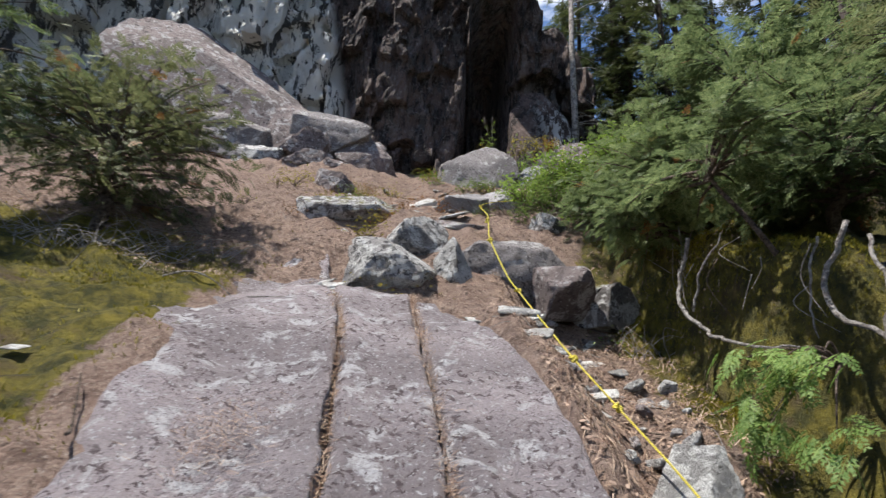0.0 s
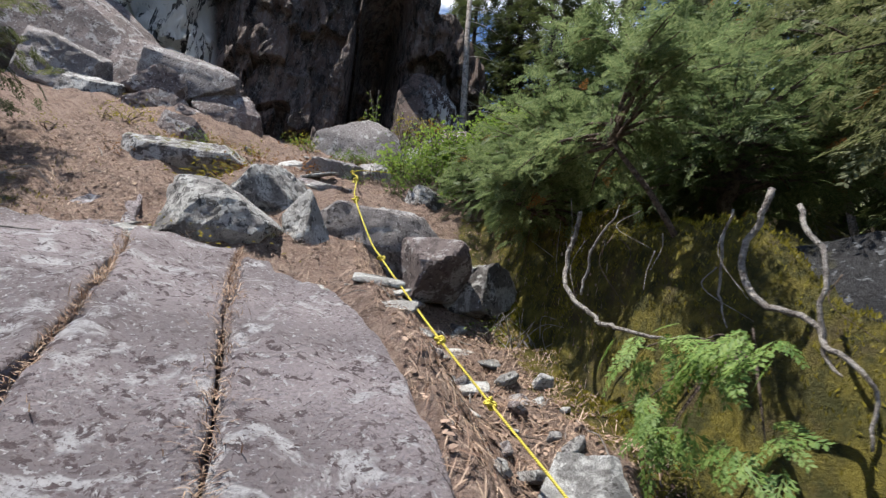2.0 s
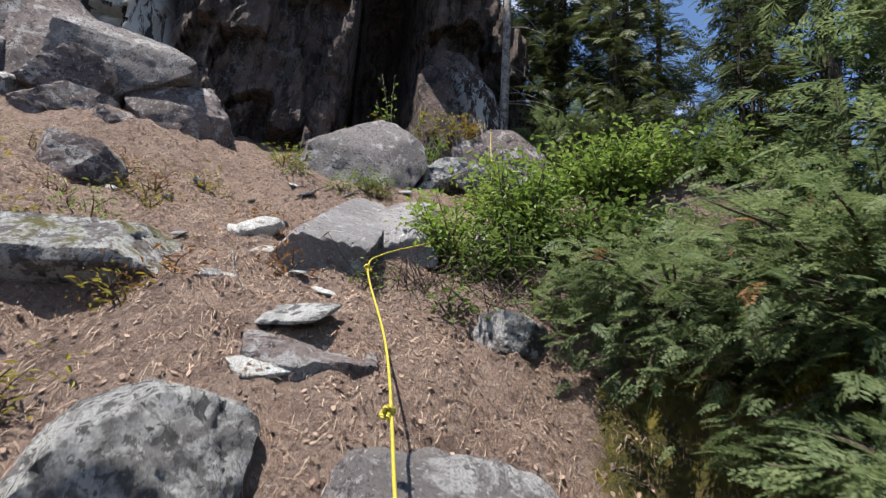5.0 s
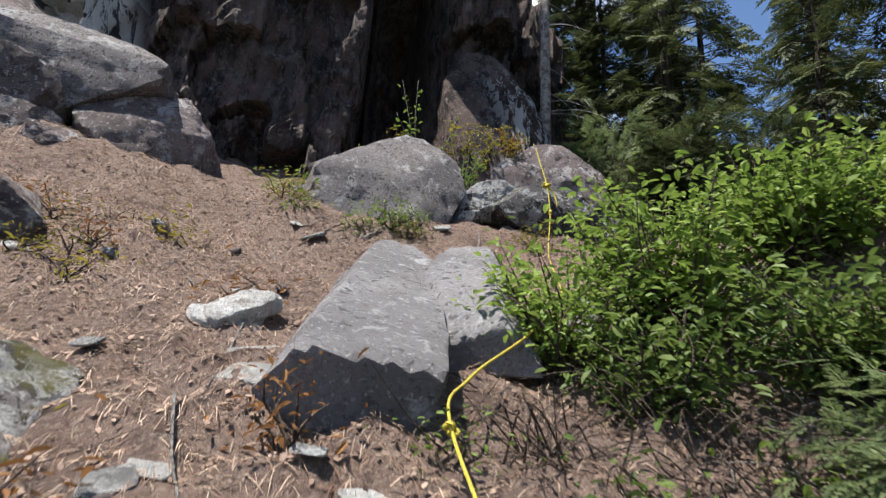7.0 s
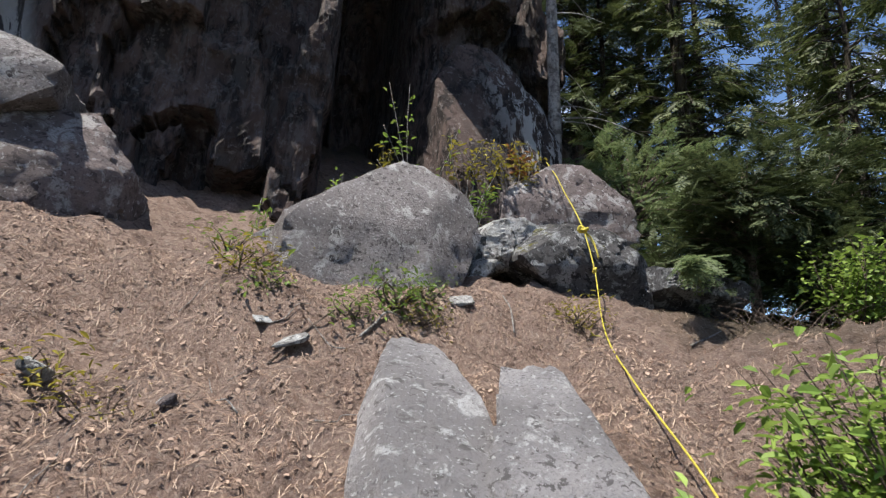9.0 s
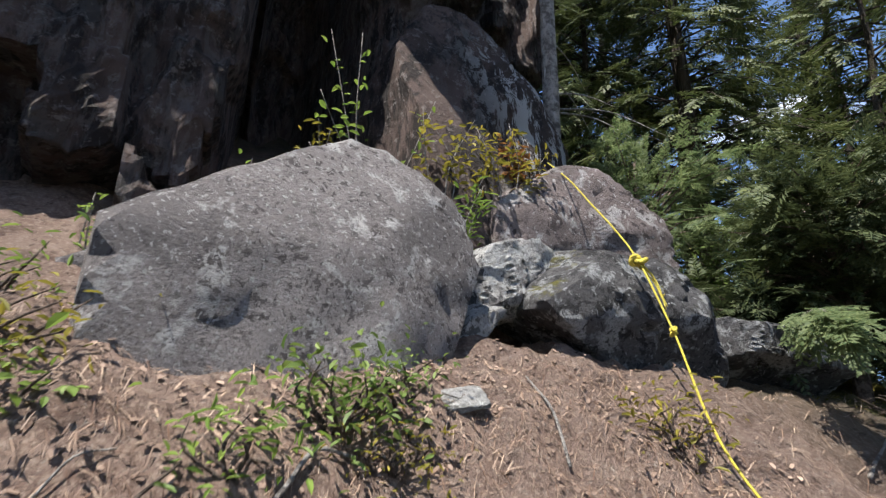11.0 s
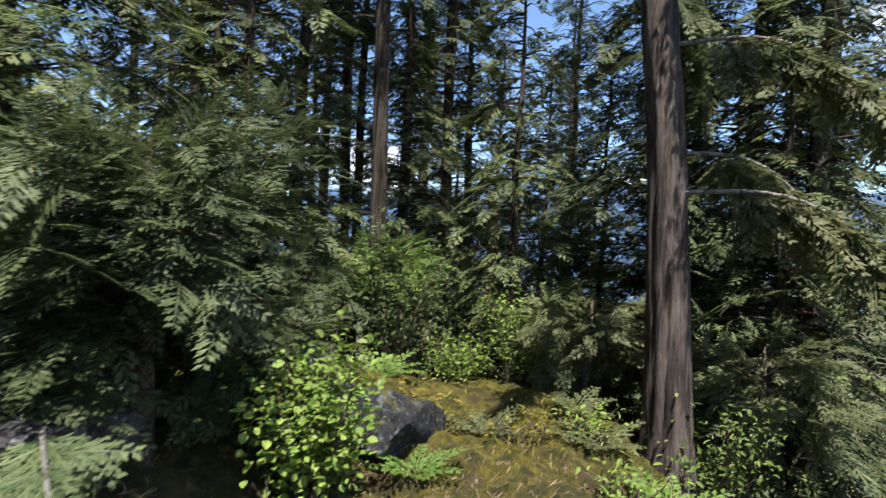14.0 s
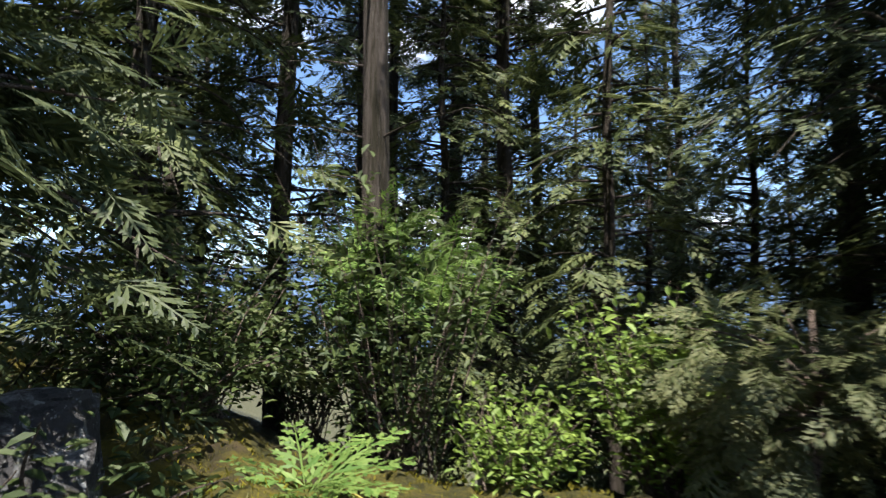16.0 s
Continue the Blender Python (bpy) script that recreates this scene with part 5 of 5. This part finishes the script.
def mossy(x, y, r):
    return r.random() < moss_share(x, y) * (0.12 + 1.6 * max(0.0, fbm((x, y, 2), 1.6, 3) + 0.05))


def moss_mats(count, area, seed):
    r = random.Random(seed)
    out = []
    while len(out) < count:
        x, y = r.uniform(area[0], area[1]), r.uniform(area[2], area[3])
        if mossy(x, y, r):
            out.append(turned(on_ground(x, y, -0.004), (r.gauss(0, 0.5), r.gauss(-0.3, 0.5), 1), (r.gauss(0, 1), r.gauss(0, 1), 0.1), r.uniform(0.012, 0.034)))
    return out


tagged(part("moss_carpet", strewn(tuft, moss_mats(16000, (-4.2, -1.2, 1.4, 6.0), 96)), M_MOSS), "golden green moss carpet beside the slab", "moss", kind="stuff")
tagged(part("moss_bank", strewn(tuft, moss_mats(30000, (2.0, 3.0, 1.6, 6.0), 97)), M_MOSS), "golden green moss on the bank", "moss", kind="stuff")
tagged(part("moss_face", strewn(tuft, moss_mats(20000, (2.2, 2.72, 1.8, 6.0), 101)), M_MOSS), "golden green moss hanging on the steep bank", "moss", kind="stuff")
tagged(part("moss_ledge", strewn(tuft, moss_mats(12000, (4.6, 9.5, 7.0, 11.5), 98)), M_MOSS), "golden green moss on the ledge", "moss", kind="stuff")

# twigs and sticks
STICKS = [((-0.60, 1.98), (-0.47, 1.97), 0.010), ((-0.83, 1.97), (-0.76, 1.78), 0.005), ((-1.32, 2.14), (-1.48, 2.5), 0.008), ((0.07, 9.45), (0.04, 8.0), 0.009), ((-0.05, 7.8), (0.09, 7.2), 0.007),
          ((-1.9, 3.9), (-1.4, 4.2), 0.008), ((-1.3, 4.0), (-1.05, 4.1), 0.007), ((0.9, 10.8), (1.3, 11.1), 0.012), ((0.3, 10.6), (0.75, 10.95), 0.010), ((0.6, 4.3), (0.9, 4.0), 0.005), ((2.2, 11.0), (2.35, 11.5), 0.008), ((3.6, 10.6), (4.1, 10.7), 0.012)]
rnd = random.Random(83)
for k in range(46):
    x, y, a, ln = rnd.uniform(-2.2, 2.4), rnd.uniform(5.8, 11.3), rnd.uniform(0, math.pi), rnd.uniform(0.12, 0.45)
    STICKS.append(((x, y), (x + ln * math.cos(a), y + ln * math.sin(a)), rnd.uniform(0.002, 0.006)))
for k in range(30):
    x, y, a, ln = rnd.uniform(0.8, 2.2), rnd.uniform(2.0, 5.2), rnd.uniform(0, math.pi), rnd.uniform(0.15, 0.5)
    STICKS.append(((x, y), (x + ln * math.cos(a), y + ln * math.sin(a)), rnd.uniform(0.003, 0.007)))
for (x0, y0), (x1, y1), r in STICKS:
    lift = 0.13 if y0 < 4.6 and -1.9 < x0 < 0.6 else 0.02
    pts = []
    for s in (0, 0.33, 0.66, 1):
        x, y = x0 + (x1 - x0) * s + rnd.gauss(0, 0.012), y0 + (y1 - y0) * s + rnd.gauss(0, 0.012)
        pts.append((x, y, max(near_ground(x, y), slab_top(x, y) if lift > 0.1 else -9) + (lift if lift < 0.1 else 0.07) + r))
    line = spline(pts, 4)
    ob = part("stick", tube(line - line[0], (r, r * 0.5), 5), rnd.choice((M_TWIG, M_DEADWOOD, M_DEADWOOD)), smooth=True)
    ob.location = line[0]
    tagged(ob, "dry broken stick lying on the ground", "stick", "fallen sticks")

# small plants
PLANTS = [(-0.40, 4.62, 0.12, 60, M_LEAF_GOLD, LEAF), (-0.05, 4.85, 0.10, 40, M_LEAF_GOLD, LEAF), (1.9, 5.1, 0.16, 90, M_LEAF, LEAF), (1.46, 5.55, 0.10, 50, M_LEAF_DARK, LEAF), (-0.55, 7.35, 0.25, 160, M_LEAF_GOLD, LEAF_SLIM),
          (-0.68, 6.3, 0.22, 150, M_LEAF_GOLD, LEAF_SLIM), (-1.5, 8.0, 0.25, 160, M_LEAF_GOLD, LEAF_SLIM), (-2.3, 8.8, 0.30, 160, M_LEAF_GOLD, LEAF_SLIM), (-1.2, 8.5, 0.2, 120, M_LEAF, LEAF_SLIM), (-1.0, 9.3, 0.2, 120, M_LEAF_GOLD, LEAF_SLIM),
          (1.25, 11.15, 0.22, 300, M_LEAF_DARK, LEAF), (1.55, 11.25, 0.18, 180, M_LEAF_DARK, LEAF), (1.40, 11.0, 0.14, 160, M_LEAF_GOLD, LEAF_SLIM), (0.9, 11.0, 0.2, 160, M_LEAF, LEAF_SLIM), (2.8, 11.0, 0.25, 200, M_LEAF_GOLD, LEAF_SLIM),
          (0.15, 11.35, 0.3, 240, M_LEAF_GOLD, LEAF_SLIM), (0.28, 11.15, 0.2, 110, M_LEAF, LEAF), (0.0, 11.9, 0.3, 120, M_LEAF, LEAF_SLIM), (0.9, 7.6, 0.18, 90, M_LEAF, LEAF), (1.4, 7.3, 0.2, 110, M_LEAF_DARK, LEAF), (2.2, 7.3, 0.28, 200, M_LEAF, LEAF), (2.9, 7.2, 0.3, 220, M_LEAF, LEAF),
          (6.9, 9.0, 0.3, 240, M_LEAF_GOLD, LEAF_SLIM), (7.2, 9.9, 0.35, 260, M_LEAF_GOLD, LEAF_SLIM), (5.9, 8.5, 0.3, 220, M_LEAF, LEAF), (7.2, 8.5, 0.35, 300, M_LEAF, LEAF), (6.4, 7.4, 0.35, 300, M_LEAF_GOLD, LEAF_SLIM), (6.0, 10.6, 0.35, 260, M_LEAF_GOLD, LEAF_SLIM)]
rnd = random.Random(86)
for k in range(18):
    PLANTS.append((rnd.uniform(-2.8, 0.4), rnd.uniform(7.2, 11.0), rnd.uniform(0.12, 0.22), 90, rnd.choice((M_LEAF_GOLD, M_RUST, M_LEAF_GOLD)), LEAF_SLIM))
for k, (x, y, s, count, mat, shape) in enumerate(PLANTS):
    z = ground_height(x, y)
    leafy_shrub((x, y, z + s * 0.45), (s, s, s * 0.5), count, 0.035 if s < 0.2 else 0.06, 120 + k, mat, "small leafy plant growing out of the litter" if shape is LEAF else "small yellow-green tufted plant on the slope", max(6, count // 16), shape, "plant", "small_plant")

# saplings against the cliff, behind the huge boulder
for k, (x, y, z0, s, count, mat) in enumerate([(1.05, 12.95, 7.6, 0.85, 70, M_LEAF), (1.55, 12.95, 8.1, 0.6, 120, M_LEAF_GOLD), (2.55, 12.8, 8.2, 0.8, 130, M_LEAF_GOLD), (3.1, 12.75, 8.3, 0.75, 200, M_LEAF_GOLD), (1.95, 12.95, 8.0, 1.4, 60, M_LEAF), (2.5, 12.55, 7.7, 0.5, 160, M_LEAF), (3.35, 12.9, 8.55, 0.4, 150, M_RUST), (0.3, 12.7, 7.2, 0.5, 70, M_LEAF)]):
    r = random.Random(140 + k)
    plant = empty("sapling", (x, y, z0 - 0.3), "thin leafy sapling in front of the dark cliff", "sapling", "saplings below the cliff")
    stems, mats = [], []
    for b in range(4):
        tip = Vector((r.gauss(0, 0.28) * s, r.gauss(-0.1, 0.15) * s, s * r.uniform(0.6, 1.1) + 0.3))
        line = spline([(0, 0, 0), tuple(tip * 0.5 + Vector((r.gauss(0, 0.06), r.gauss(0, 0.04), 0.05))), tuple(tip)], 6)
        part("stem", tube(line, (0.008, 0.003), 5), M_DEADWOOD, plant, smooth=True)
        for q in range(count // 4):
            p = Vector(line[int(r.uniform(0.45, 1) * (len(line) - 1))]) + Vector((r.gauss(0, 0.05), r.gauss(0, 0.05), r.gauss(0, 0.04)))
            mats.append(turned(p, (r.gauss(0, 1), r.gauss(0, 1), r.gauss(0, 0.4)), (r.gauss(0, 0.4), r.gauss(0, 0.4), 1), r.uniform(0.05, 0.10)))
    part("foliage", strewn(LEAF_SLIM if k % 2 else LEAF, mats), mat, plant)["kind"] = "stuff"


# dead brush under the leafy shrubs and round the shaded slope
for k, (x, y, s, count) in enumerate([(1.9, 7.45, 0.45, 60), (2.7, 7.35, 0.5, 80), (3.5, 7.2, 0.5, 70), (1.3, 7.65, 0.3, 40), (-2.9, 4.3, 0.6, 60), (-2.3, 5.0, 0.5, 50), (4.6, 10.5, 0.5, 50), (6.9, 7.3, 0.5, 60), (2.2, 5.0, 0.4, 40)]):
    r = random.Random(200 + k)
    pieces = []
    for q in range(count):
        a, ln = r.uniform(0, 2 * math.pi), r.uniform(0.15, 0.5) * (0.6 + s)
        x0, y0 = x + r.gauss(0, 0.5) * s, y + r.gauss(0, 0.35) * s
        z0 = near_ground(x0, y0)
        pieces.append(tube(spline([(x0 - x, y0 - y, z0), (x0 - x + 0.5 * ln * math.cos(a) + r.gauss(0, 0.03), y0 - y + 0.5 * ln * math.sin(a), z0 + r.uniform(0.02, 0.22)),
                                   (x0 - x + ln * math.cos(a), y0 - y + ln * math.sin(a), z0 + r.uniform(-0.02, 0.3))], 4), (0.005, 0.0035, 0.0015), 4, False))
    ob = part("dead_brush", joined(pieces), M_DEADWOOD if k % 3 else M_TWIG, smooth=True)
    ob.location = (x, y, 0)
    tagged(ob, "tangle of dry grey twigs on the ground", "dead brush", kind="stuff")

# fine rootlets hanging out of the bank
rnd = random.Random(84)
for k in range(11):
    x, y = rnd.uniform(2.05, 2.4), rnd.uniform(2.2, 4.6)
    z = 0.47 * y + rnd.uniform(0.9, 1.4)
    ln = rnd.uniform(0.2, 0.6)
    line = spline([(0, 0, 0), (rnd.gauss(-0.05, 0.05), rnd.gauss(0, 0.08), -0.4 * ln), (rnd.gauss(-0.05, 0.06), rnd.gauss(0, 0.12), -ln)], 5)
    ob = part("rootlet", tube(line, (0.004, 0.0012), 5), rnd.choice((M_DEADWOOD, M_TWIG)), smooth=True)
    ob.location = (x, y, z)
    tagged(ob, "fine bleached root hanging from the bank", "root", "hanging roots")


# ferns and low sprays along the ledge
rnd = random.Random(85)
for k, (x, y, s) in enumerate([(6.3, 9.9, 0.4), (6.9, 8.4, 0.4), (6.0, 8.2, 0.45), (7.2, 9.3, 0.4), (6.6, 7.5, 0.45), (7.9, 8.4, 0.45), (5.4, 10.5, 0.4), (8.4, 7.1, 0.5), (7.0, 6.6, 0.5), (5.2, 10.0, 0.3), (8.0, 10.4, 0.5), (6.0, 7.2, 0.4)]):
    fern = empty("fern", (x, y, near_ground(x, y)), "pale green fern-like spray on the mossy ledge", "fern", "ferns on the ledge")
    for q in range(9):
        a = q * 0.7 + rnd.uniform(-0.25, 0.25)
        blade = part("blade", FROND, M_CEDAR_OLD if k % 2 else M_CEDAR_FRESH, fern) if q == 0 else new("blade", fern.children[0].data)
        blade.parent = fern
        blade.matrix_basis = Matrix([list(r) for r in turned((0, 0, 0.02), (math.cos(a), math.sin(a), rnd.uniform(0.35, 0.9)), (0, 0, 1), s * rnd.uniform(0.75, 1.2))])

tail = [(0, 0, 0), (0.05, -0.03, -0.10), (0.09, -0.06, -0.22), (0.10, -0.10, -0.33)]
for k in range(4):
    r3 = random.Random(210 + k)
    line = spline([(x + r3.gauss(0, 0.012), y + r3.gauss(0, 0.012), z * r3.uniform(0.6, 1.0)) for x, y, z in tail], 5)
    strand = part("loose_strand", tube(line, (0.006, 0.004), 5), M_ROPE, rope, "frayed yellow rope end", smooth=True)
    strand.matrix_basis = pose(ROPE[4][0] - offset[0], ROPE[4][1] - offset[1], ROPE[4][2] - offset[2])
